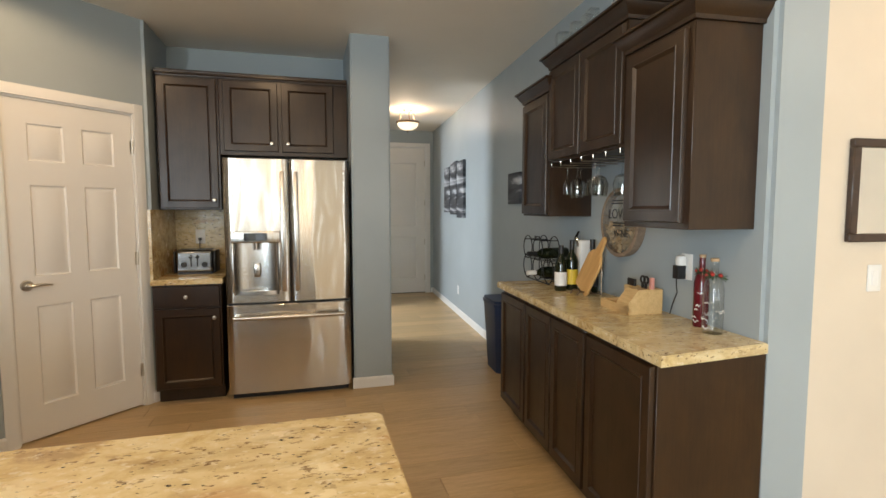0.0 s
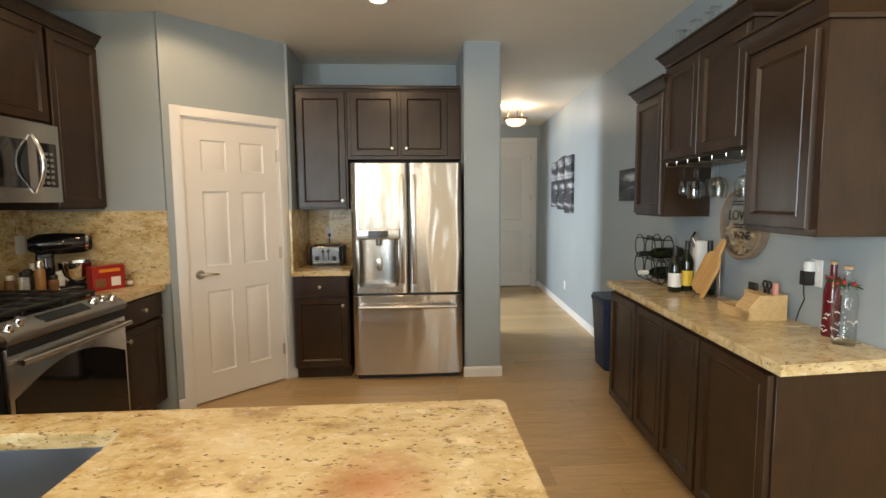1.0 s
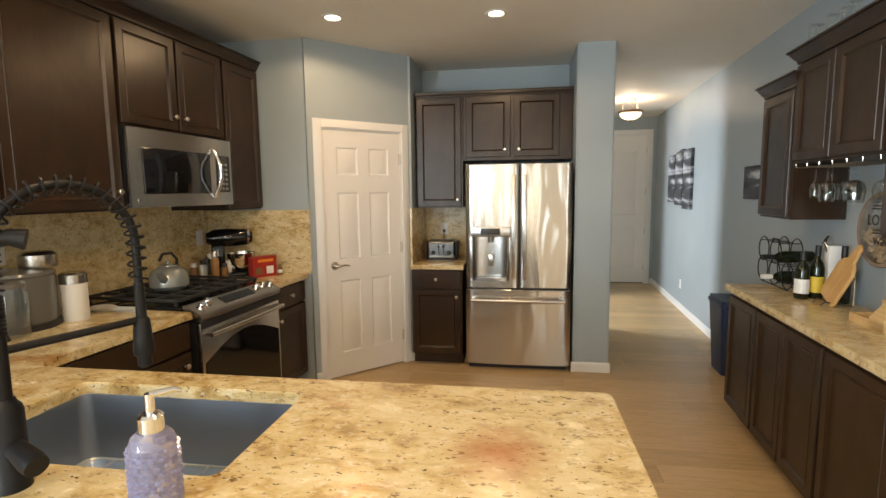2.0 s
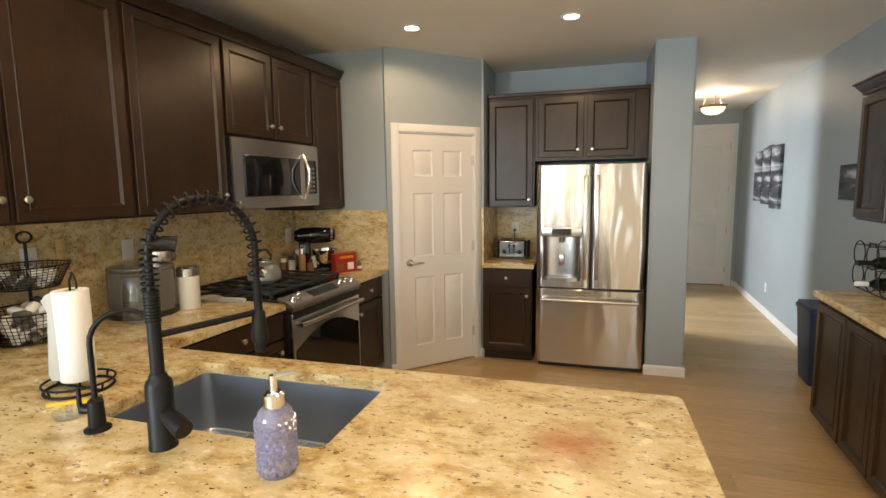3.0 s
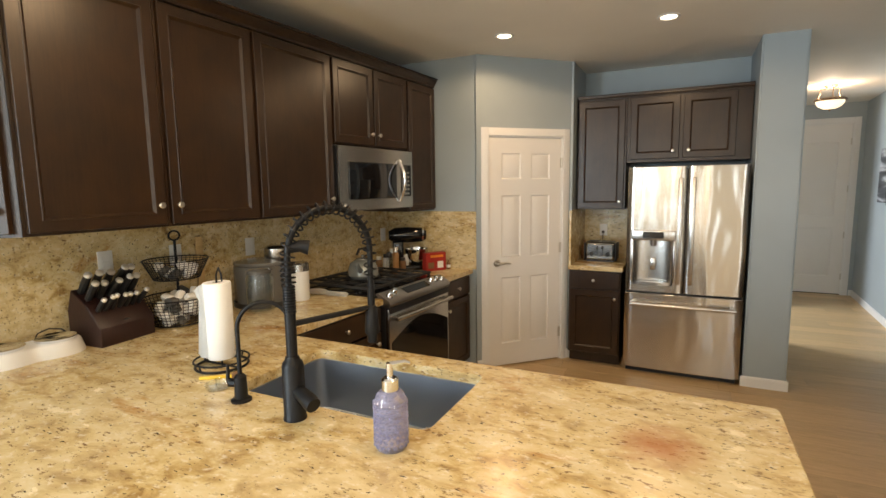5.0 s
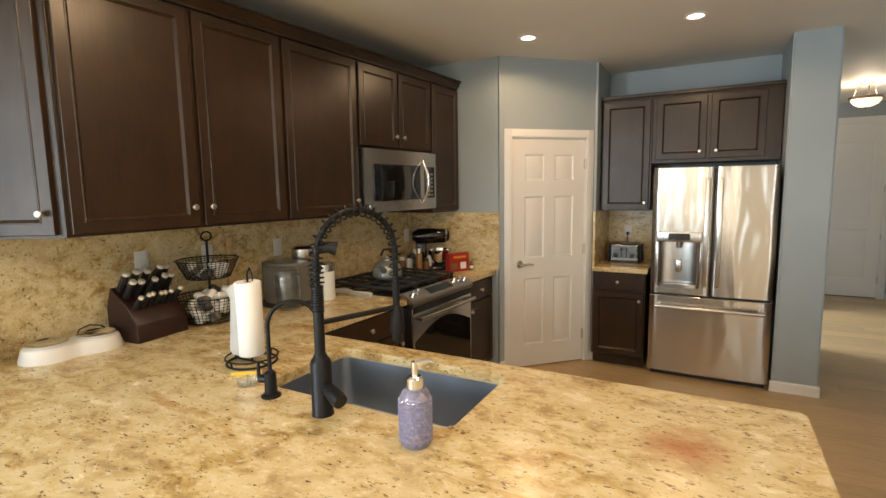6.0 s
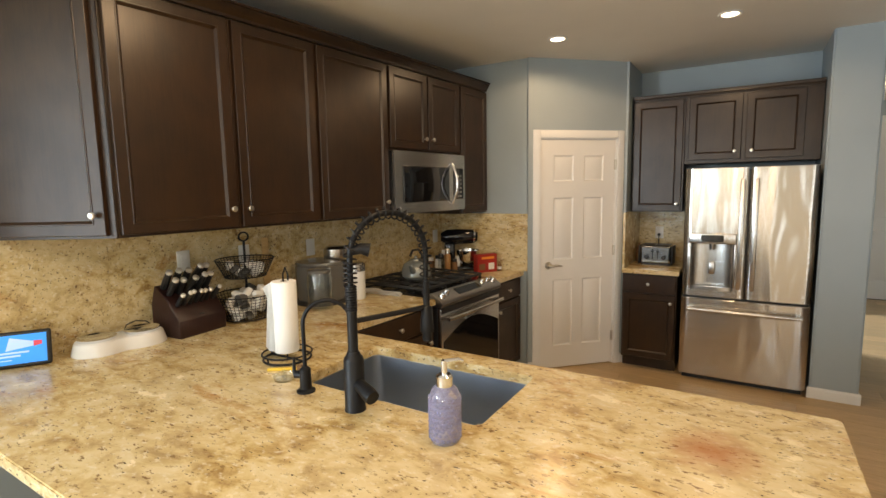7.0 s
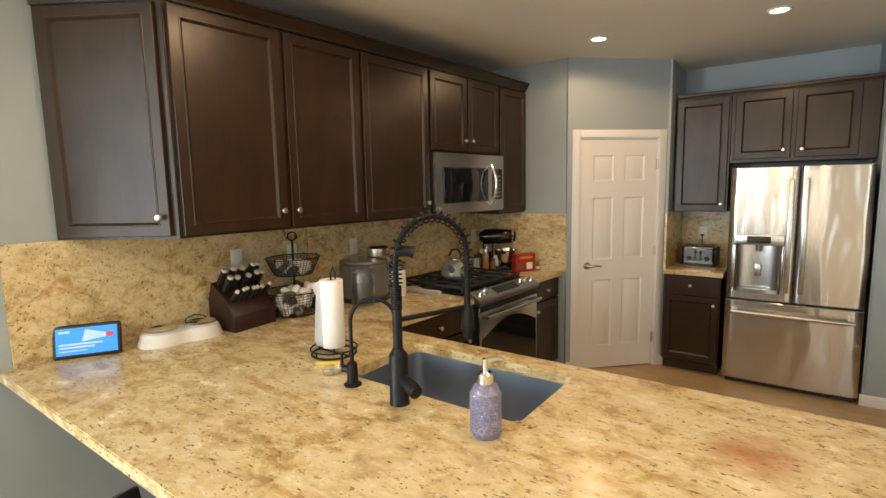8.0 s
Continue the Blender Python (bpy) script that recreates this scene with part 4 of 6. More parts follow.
# ---- sink and taps ----
def sink():
    root = thing("sink", Matrix.Identity(4), "dark gunmetal undermount kitchen sink set in the granite", "sink")
    d = 0.22
    bm = B()
    o = rounded(SX0 + 0.004, SX1 - 0.004, SY0 + 0.004, SY1 - 0.004, 0.03)
    i = rounded(SX0 + 0.02, SX1 - 0.02, SY0 + 0.02, SY1 - 0.02, 0.05)
    top = [bm.verts.new((x, y, CB)) for x, y in o]
    bot = [bm.verts.new((x, y, CB - d)) for x, y in i]
    n = len(o)
    for k in range(n):
        bm.faces.new((top[k], top[(k + 1) % n], bot[(k + 1) % n], bot[k]))
    bm.faces.new(bot)
    outer_ring = [bm.verts.new((x, y, CB)) for x, y in rounded(SX0 - 0.03, SX1 + 0.03, SY0 - 0.03, SY1 + 0.03, 0.03)]
    for k in range(n):
        bm.faces.new((top[k], top[(k + 1) % n], outer_ring[(k + 1) % n], outer_ring[k]))
    part("basin", bm, M_SINK, root)
    part("drain", lathe(B(), [(0.0, 0.004), (0.045, 0.004), (0.055, 0.0)], 24, ((SX0 + SX1) / 2, (SY0 + SY1) / 2, CB - d + 0.001), cap=False), M_NICKEL, root)
    bm = B()
    for k in range(9):
        x = SX0 + 0.06 + k * (SX1 - SX0 - 0.12) / 8
        tube(bm, [(x, SY0 + 0.05, CB - d + 0.02), (x, SY1 - 0.05, CB - d + 0.02)], 0.003, 6)
    tube(bm, rounded_path(SX0 + 0.05, SX1 - 0.05, SY0 + 0.05, SY1 - 0.05, CB - d + 0.02), 0.004, 6, True)
    part("grid", bm, M_NICKEL, root, "steel wire grid in the basin")
    bm = tube(B(), [(SX1 - 0.02, SY0 + 0.05, CB - 0.03), (SX1 - 0.075, SY0 + 0.05, CB - 0.035), (SX1 - 0.075, SY0 + 0.14, CB - 0.035), (SX1 - 0.02, SY0 + 0.14, CB - 0.03)], 0.004, 6)
    part("sponge_rack", bm, M_NICKEL, root, "small wire sponge holder")


def rounded_path(x0, x1, y0, y1, z):
    return [(x, y, z) for x, y in rounded(x0, x1, y0, y1, 0.04)]


sink()


def spring_tap():
    base = Vector((-0.562, -3.232, CT))
    root = thing("faucet", Matrix.Translation(base), "matte black spring-neck kitchen faucet with pull-down sprayer", "faucet")
    part("base", lathe(B(), [(0.0, 0.0), (0.036, 0.0), (0.036, 0.005), (0.034, 0.010), (0.0335, 0.170), (0.030, 0.182), (0.024, 0.188), (0.020, 0.20), (0.0, 0.20)], 28), M_BLACKM, root)
    part("post", lathe(B(), [(0.0, 0.19), (0.017, 0.19), (0.017, 0.42), (0.0, 0.42)], 20), M_BLACKM, root)
    bm = B()
    for k in range(10):
        z = 0.335 + k * 0.0085
        lathe(bm, [(0.0165, z), (0.0198, z + 0.002), (0.0198, z + 0.005), (0.0165, z + 0.007)], 20, cap=False)
    part("ribbed_collar", bm, M_BLACKM, root)
    side = Vector((0.122, 0.282, 0)).normalized()
    R = 0.145
    path = []
    for k in range(6):
        path.append(Vector((0, 0, 0.42 + 0.085 * k / 5)))
    for k in range(1, 17):
        a = math.pi * k / 16
        path.append(side * (R - R * math.cos(a)) + Vector((0, 0, 0.505 + R * math.sin(a))))
    for k in range(1, 5):
        path.append(side * 2 * R + Vector((0, 0, 0.505 - 0.12 * k / 4)))
    part("hose", tube(B(), path, 0.010, 10), M_BLACKM, root)
    # the open spring round the hose
    dense = []
    total = len(path) - 1
    turns, steps = 27, 27 * 14
    for k in range(steps + 1):
        f = total * (0.97 * k / steps)
        i = min(int(f), total - 1)
        p = path[i].lerp(path[i + 1], f - i)
        d = (path[i + 1] - path[i]).normalized()
        s = d.cross(Vector((-side.y, side.x, 0))).normalized()
        q = Vector((-side.y, side.x, 0))
        a = 2 * math.pi * turns * k / steps
        dense.append(p + 0.0205 * (math.cos(a) * s + math.sin(a) * q))
    part("spring", tube(B(), dense, 0.0030, 6), M_BLACKM, root)
    hx = side * 2 * R
    hd = part("spray_head", lathe(B(), [(0.0, 0.185), (0.017, 0.185), (0.017, 0.212), (0.024, 0.214), (0.0255, 0.225), (0.019, 0.305), (0.0125, 0.312), (0.012, 0.40), (0.0, 0.40)], 20, hx), M_BLACKM, root)
    part("spray_face", lathe(B(), [(0.0, 0.182), (0.015, 0.182), (0.015, 0.186)], 16, hx), M_BLACK, hd)
    part("dock_arm", tube(B(), [(0, 0, 0.30), tuple(hx * 0.5 + Vector((0, 0, 0.302))), tuple(hx * 0.97 + Vector((0, 0, 0.305)))], 0.0095, 8), M_BLACKM, root)
    bm = tube(B(), [(0.0, 0.0, 0.095), (0.04, -0.012, 0.092), (0.085, -0.026, 0.078), (0.104, -0.032, 0.072)], [0.019, 0.021, 0.025, 0.023], 16)
    part("lever", bm, M_BLACKM, root)
    bm = tube(B(), [(0.0, 0.0, 0.53), tuple(side * 0.03 + Vector((0.012, 0, 0.538))), tuple(side * 0.05 + Vector((0.026, 0, 0.532)))], [0.013, 0.018, 0.023], 12)
    part("holder_clip", bm, M_BLACKM, root)


spring_tap()
root = thing("filter_tap", Matrix.Translation((-0.822, -3.207, CT)), "small matte black drinking water tap with curved spout", "faucet")
part("base", lathe(B(), [(0.0, 0.0), (0.034, 0.0), (0.034, 0.006), (0.022, 0.012), (0.020, 0.085), (0.010, 0.095), (0.0, 0.095)], 20), M_BLACKM, root)
sd = Vector((0.75, 0.66, 0)).normalized()
pts = [Vector((0, 0, 0.09)), Vector((0, 0, 0.18)), Vector((0, 0, 0.25))] + [sd * (0.085 - 0.085 * math.cos(math.pi * k / 12 * 0.9)) + Vector((0, 0, 0.25 + 0.085 * math.sin(math.pi * k / 12 * 0.9))) for k in range(1, 13)]
part("spout", tube(B(), pts, 0.0075, 10), M_BLACKM, root)
part("lever", tube(B(), [(0, 0, 0.06), (-0.035, -0.012, 0.062), (-0.042, -0.014, 0.075), (-0.040, -0.014, 0.125)], [0.015, 0.015, 0.007, 0.005], 10), M_BLACKM, root)

# ---- soap bottle ----
root = thing("soap_dispenser", Matrix.Translation((-0.195, -3.257, CT)), "lilac hobnail glass soap dispenser with chrome pump", "soap dispenser")
bm = lathe(B(), [(0.0, 0.0), (0.039, 0.0), (0.043, 0.006), (0.043, 0.14), (0.038, 0.155), (0.027, 0.165), (0.0, 0.165)], 28)
part("bottle", bm, M_LILAC, root)
bm = B()
for r in range(9):
    for k in range(16):
        a = 2 * math.pi * (k + 0.5 * (r % 2)) / 16
        bmesh.ops.create_icosphere(bm, subdivisions=1, radius=0.0062, matrix=Matrix.Translation((0.0438 * math.cos(a), 0.0438 * math.sin(a), 0.016 + r * 0.0145)))
part("hobnail_relief", bm, M_LILAC, root)
part("collar", lathe(B(), [(0.0, 0.163), (0.024, 0.163), (0.024, 0.195), (0.018, 0.20), (0.0, 0.20)], 20), M_CHROME, root)
bm = lathe(B(), [(0.0, 0.198), (0.009, 0.198), (0.009, 0.24), (0.0, 0.24)], 14)
tube(bm, [(0, 0, 0.236), (0.03, 0.03, 0.238), (0.04, 0.04, 0.232)], [0.008, 0.006, 0.004], 8)
part("pump", bm, M_CHROME, root)

# ---- paper towel ----
root = thing("paper_towel_holder", Matrix.Translation((-1.165, -2.995, CT)), "black wire holder with a full white paper towel roll", "paper towel holder")
bm = tube(B(), ring((0, 0, 0.006), 0.10, 28), 0.005, 6, True)
tube(bm, ring((0, 0, 0.03), 0.105, 28), 0.004, 6, True)
for k in range(4):
    a = math.pi / 2 * k
    tube(bm, [(0.10 * math.cos(a), 0.10 * math.sin(a), 0.006), (0.105 * math.cos(a), 0.105 * math.sin(a), 0.03)], 0.004, 6)
tube(bm, [(-0.10, 0, 0.006), (0.10, 0, 0.006)], 0.004, 6)
part("base", bm, M_BLACKM, root)
part("post", tube(B(), [(0, 0, 0.0), (0, 0, 0.375), (0.016, 0, 0.405), (0.03, 0, 0.375), (0.03, 0, 0.35)], 0.004, 6), M_BLACKM, root)
bm = lathe(B(), [(0.016, 0.345), (0.051, 0.345), (0.053, 0.342), (0.053, 0.040), (0.051, 0.037), (0.016, 0.037)], 36, cap=False)
roll = part("roll", bm, M_PAPER, root)
bm = B()
n = 10
cols = []
for i in range(n + 1):
    t = i / n
    top = -0.02 - 0.075 * t
    low = -0.01 - 0.09 * t
    y = -0.049 + 0.01 * t - 0.006 * math.sin(5 * t)
    cols.append((bm.verts.new((top, y, 0.345 - 0.035 * t)), bm.verts.new((-0.015 - 0.05 * t, y - 0.003, 0.27)), bm.verts.new((low, y - 0.006 * math.sin(4 * t), 0.045))))
for a, b in zip(cols, cols[1:]):
    bm.faces.new((a[0], b[0], b[1], a[1]))
    bm.faces.new((a[1], b[1], b[2], a[2]))
r = bmesh.ops.solidify(bm, geom=list(bm.faces), thickness=0.002)
part("loose_sheet", bm, M_PAPER, roll, "loose hanging sheet")

# ---- small things by the sink ----
root = thing("sink_stopper", Matrix.Translation((-0.985, -3.165, CT)), "clear plastic sink stopper lying on the granite", "stopper")
part("disc", lathe(B(), [(0.0, 0.004), (0.036, 0.004), (0.042, 0.018), (0.045, 0.018), (0.040, 0.0), (0.0, 0.0)], 24), M_GLASS, root)
part("grip", lathe(B(), [(0.0, 0.004), (0.009, 0.004), (0.007, 0.025), (0.010, 0.035), (0.0, 0.04)], 12), M_GLASS, root)
root = thing("scrub_brush", Matrix.Translation((-1.06, -3.10, CT)) @ Matrix.Rotation(radians(35), 4, "Z"), "yellow handled brush lying by the sink", "brush")
part("handle", box(B(), -0.07, 0.05, -0.008, 0.008, 0.0, 0.012, 0.004, 2), M_YELLOW, root)
part("bristles", box(B(), 0.05, 0.08, -0.012, 0.012, 0.0, 0.02, 0.003), M_SPICE, root)

# ---- tablet, bowls, knife block, basket ----
root = thing("smart_display", put(-1.855, -3.785, CT, 62), "black smart display with a bright blue screen on the counter", "smart display")
tilt = Matrix.Rotation(radians(-12), 4, "X")
bm = box(B(), -0.135, 0.135, -0.012, 0.012, 0.0, 0.152, 0.010, 3)
body = part("body", moved(bm, tilt @ Matrix.Translation((0, 0, 0.003))), M_BLACK, root)
sc = part("screen", moved(box(B(), -0.120, 0.120, -0.0135, -0.0118, 0.018, 0.140), tilt), M_SCREEN, body, "glowing blue screen")
cone = moved(prism(B(), [(-0.02, 0.075), (0.075, 0.088), (0.075, 0.108), (-0.005, 0.130)], 0, 0.0012), tilt @ Matrix.Translation((0, -0.0137, 0)) @ Matrix.Rotation(radians(90), 4, "X"))
part("picture_mark", cone, M_SCREENW, sc)
part("picture_mark", moved(prism(B(), [(0.076, 0.086), (0.105, 0.092), (0.105, 0.108), (0.076, 0.110)], 0, 0.0012), tilt @ Matrix.Translation((0, -0.0137, 0)) @ Matrix.Rotation(radians(90), 4, "X")), M_SCREENR, sc)
for z, x1, hh in ((0.118, -0.065, 0.010), (0.062, 0.06, 0.008), (0.048, 0.03, 0.008), (0.034, 0.0, 0.004)):
    part("text_bar", moved(box(B(), -0.108, x1, -0.0146, -0.0136, z, z + hh), tilt), M_SCREENW, sc)
part("foot", box(B(), -0.06, 0.06, 0.0, 0.07, 0.0, 0.03, 0.008, 2), M_BLACK, root)

root = thing("pet_feeder", put(-1.79, -3.395, CT, 85), "white double pet feeder with two steel bowls", "pet bowl")
def peanut(rad, n=60):
    """Two overlapping circles joined by a soft waist."""
    out = []
    for i in range(n):
        a = 2 * math.pi * i / n
        x, y = math.cos(a) * (0.095 + rad), math.sin(a) * rad
        k = max(0.0, 1 - abs(x) / 0.075)
        reach = math.sqrt(max(0.0, rad * rad - max(0.0, abs(x) - 0.095) ** 2)) if abs(x) > 0.095 else rad
        out.append((x, math.copysign(min(reach, abs(y) * 3 + 0.0005), y) * (1 - 0.17 * k * k * (3 - 2 * k))))
    return out


bm = B()
levels = [[bm.verts.new((x, y, z)) for x, y in peanut(rad)] for rad, z in ((0.104, 0.0), (0.104, 0.006), (0.091, 0.052), (0.087, 0.058), (0.080, 0.060))]
for p, q in zip(levels, levels[1:]):
    for i in range(60):
        j = (i + 1) % 60
        bm.faces.new((p[i], p[j], q[j], q[i]))
bm.faces.new(levels[-1]), bm.faces.new(levels[0][::-1])
part("stand", bm, M_WHITEP, root)
for x in (-0.095, 0.095):
    part("bowl", lathe(B(), [(0.075, 0.060), (0.078, 0.070), (0.080, 0.073), (0.076, 0.0745), (0.071, 0.071), (0.060, 0.0625), (0.0, 0.0612)], 32, (x, 0, 0), cap=False), M_CHROME, root, "steel bowl")
part("bowl_grip", tube(B(), [(0.03, 0.05, 0.062), (0.05, 0.072, 0.085), (0.095, 0.082, 0.095), (0.14, 0.072, 0.085), (0.16, 0.05, 0.062)], 0.003, 6), M_BLACKM, root, "dark wire grip")

root = thing("knife_block", put(-1.77, -3.06, CT, 98), "dark cherry knife block filled with black-handled knives", "knife block")
bm = B()
prof = [(-0.10, 0.0), (0.12, 0.0), (0.12, 0.16), (0.085, 0.26), (-0.015, 0.19), (-0.10, 0.09)]
a = [bm.verts.new((-0.135, y, z)) for y, z in prof]
b = [bm.verts.new((0.135, y, z)) for y, z in prof]
bm.faces.new(a), bm.faces.new(b[::-1])
for i in range(len(prof)):
    j = (i + 1) % len(prof)
    bm.faces.new((a[i], b[i], b[j], a[j]))
bmesh.ops.bevel(bm, geom=list(bm.edges), offset=0.004, segments=1, affect="EDGES")
part("block", bm, M_WALNUT, root)
M_CAP = mat("brushed_handle_cap", (0.85, 0.84, 0.82), 0.42, 0.8)
rng = random.Random(4)
def knife(x, y, z, ln, r):
    d = Vector((rng.uniform(-0.12, 0.12), -0.66, 0.75)).normalized()
    p = Vector((x, y, z))
    h = part("knife_handle", tube(B(), [p, p + d * ln * 0.5, p + d * ln], [r, r * 1.15, r], 8), M_BLACK, root)
    part("butt_cap", tube(B(), [p + d * (ln - 0.001), p + d * (ln + 0.009), p + d * (ln + 0.013)], [r * 1.08, r * 1.02, r * 0.6], 12), M_CAP, h)
for row, (y, z, n, ln, r) in enumerate(((0.065, 0.25, 5, 0.125, 0.0165), (0.02, 0.222, 5, 0.105, 0.0155), (-0.04, 0.172, 7, 0.075, 0.0115))):
    for k in range(n):
        knife(-0.10 + 0.20 * k / (n - 1), y, z - 0.01, ln + rng.uniform(-0.012, 0.012), r)
part("scissors_handle", tube(B(), ring((0.0, -0.085, 0.075), 0.028, 16, "y"), 0.007, 8, True), M_BLACK, root, "black scissors loop")

root = thing("wire_basket", put(-1.75, -2.74, CT) @ Matrix.Diagonal((1.12, 1.2, 0.98, 1)), "black two-tier wire basket filled with small white packets", "basket")
bm = B()
for z0, r0, r1, hh in ((0.012, 0.11, 0.15, 0.14), (0.255, 0.095, 0.135, 0.10)):
    for k in range(9):
        f = k / 8
        tube(bm, ring((0, 0, z0 + hh * f), r0 + (r1 - r0) * f, 24), 0.0035 if k in (0, 8) else 0.0015, 5, True)
    for k in range(44):
        a = 2 * math.pi * k / 44
        tube(bm, [(r0 * math.cos(a), r0 * math.sin(a), z0), (r1 * math.cos(a), r1 * math.sin(a), z0 + hh)], 0.0016, 4)
    for k in range(8):
        x = r0 * (2 * (k + 0.5) / 8 - 1)
        y = math.sqrt(max(0, r0 * r0 - x * x))
        tube(bm, [(x, -y, z0), (x, y, z0)], 0.0016, 4)
tube(bm, [(0, 0, 0.0), (0, 0, 0.46)], 0.006, 8)
tube(bm, ring((0, 0, 0.485), 0.025, 16, "x"), 0.005, 6, True)
part("wire_frame", bm, M_BLACKM, root)
for k in range(70):
    a, rr = rng.uniform(0, 6.28), 0.095 * math.sqrt(rng.random())
    lvl = 0.03 + 0.15 * (k % 12) / 12 if k < 54 else 0.275 + 0.05 * rng.random()
    if k >= 54:
        rr *= 0.75
    bm = box(B(), -0.026, 0.026, -0.016, 0.016, -0.016, 0.016, 0.008, 2) if k % 3 else lathe(B(), [(0.0, -0.02), (0.02, -0.02), (0.025, 0.02), (0.0, 0.022)], 12)
    ob = part("packet", bm, M_WHITEP if k % 5 else M_SMOKE, root)
    ob.matrix_local = Matrix.Translation((rr * math.cos(a), rr * math.sin(a), lvl)) @ Euler((rng.uniform(0, 3), rng.uniform(0, 3), rng.uniform(0, 3))).to_matrix().to_4x4()

root = thing("cutting_board", put(LWALL + 0.035, -2.49, CT, 90), "narrow bamboo board leaning on the backsplash", "cutting board")
part("board", box(B(), -0.022, 0.022, -0.008, 0.008, 0.0, 0.44, 0.006, 2), M_BAMBOO, root)
root = thing("bread_box", put(-1.83, -2.53, CT, 90), "small black counter tray beside the basket", "tray")
part("tray", box(B(), -0.08, 0.05, -0.05, 0.05, 0.0, 0.10, 0.012, 2), M_BLACK, root)

root = thing("pressure_cooker", put(-1.72, -2.21, CT), "grey pressure cooker with steel lid beside the backsplash", "pressure cooker")
part("pot", lathe(B(), [(0.0, 0.0), (0.155, 0.0), (0.165, 0.012), (0.165, 0.24), (0.160, 0.25), (0.0, 0.25)], 36), M_SMOKE, root, "smoky grey body")
part("lid_knob", lathe(B(), [(0.0, 0.285), (0.076, 0.285), (0.080, 0.30), (0.078, 0.345), (0.06, 0.36), (0.0, 0.362)], 28, (0.05, 0.085, 0)), M_STEEL2, root, "steel valve cap")
part("lid", lathe(B(), [(0.0, 0.252), (0.162, 0.252), (0.165, 0.258), (0.160, 0.272), (0.10, 0.282), (0.0, 0.286)], 36), M_SMOKE, root)
part("base_ring", lathe(B(), [(0.160, 0.0), (0.172, 0.0), (0.172, 0.03), (0.166, 0.03)], 36, cap=False), M_BLACK, root)
root = thing("glass_jar", put(-1.565, -2.36, CT), "smoky clear glass jar with a steel lid before the cooker", "jar")
part("jar", lathe(B(), [(0.0, 0.0), (0.070, 0.0), (0.076, 0.008), (0.078, 0.20), (0.070, 0.225), (0.066, 0.225), (0.072, 0.198), (0.070, 0.012), (0.0, 0.008)], 28, cap=False), M_GLASS, root)
part("lid", lathe(B(), [(0.0, 0.226), (0.072, 0.226), (0.074, 0.245), (0.05, 0.255), (0.0, 0.257)], 28), M_SMOKE, root)
root = thing("canister", put(-1.58, -2.03, CT), "steel canister with black lid by the cooker", "canister")
part("jar", lathe(B(), [(0.0, 0.0), (0.055, 0.0), (0.058, 0.006), (0.058, 0.19), (0.0, 0.19)], 24), M_WHITEP, root)
part("lid", lathe(B(), [(0.0, 0.19), (0.06, 0.19), (0.06, 0.235), (0.05, 0.245), (0.0, 0.245)], 24), M_STEEL2, root)
root = thing("spoon_rest", put(-1.53, -1.855, CT, 5) @ Matrix.Diagonal((1.0, 1.25, 2.2, 1)), "long white ceramic spoon rest on the granite", "spoon rest")
bm = B()
n = 16
lo, hi = [], []
for i in range(n + 1):
    t = i / n
    x = -0.17 + 0.34 * t
    wv = 0.052 * math.sin(math.pi * min(1, t * 1.7) ** 0.8) if t < 0.55 else 0.018 + 0.004 * math.cos(6 * t)
    wv = max(wv, 0.014)
    lo.append((x, wv))
vsA = [bm.verts.new((x, y, 0.022 if abs(x) < 0.168 else 0.018)) for x, y in lo]
vsB = [bm.verts.new((x, 0, 0.010)) for x, y in lo]
vsC = [bm.verts.new((x, -y, 0.022)) for x, y in lo]
for P, Q in ((vsA, vsB), (vsB, vsC)):
    for i in range(n):
        bm.faces.new((P[i], P[i + 1], Q[i + 1], Q[i]))
bmesh.ops.solidify(bm, geom=list(bm.faces), thickness=0.006)
bmesh.ops.translate(bm, vec=(0, 0, -min(v.co.z for v in bm.verts)), verts=bm.verts)
part("rest", bm, M_WHITEP, root)

root = thing("tea_kettle", put(-1.52, -1.46, 0.956), "grey enamel tea kettle on the range grate", "kettle")
part("body", lathe(B(), [(0.0, 0.0), (0.095, 0.0), (0.112, 0.02), (0.112, 0.06), (0.095, 0.11), (0.055, 0.135), (0.0, 0.137)], 32), M_KETTLE, root)
part("lid", lathe(B(), [(0.0, 0.136), (0.05, 0.136), (0.046, 0.145), (0.012, 0.15), (0.014, 0.168), (0.0, 0.172)], 24), M_KETTLE, root)
part("spout", tube(B(), [(0.04, -0.08, 0.06), (0.055, -0.12, 0.09), (0.06, -0.145, 0.125)], [0.026, 0.018, 0.013], 12), M_KETTLE, root)
part("handle", tube(B(), [(-0.01, 0.075, 0.10), (-0.01, 0.085, 0.17), (0, 0.03, 0.215), (0, -0.04, 0.215), (0.01, -0.08, 0.18)], 0.009, 8), M_BLACK, root, "black arched handle")

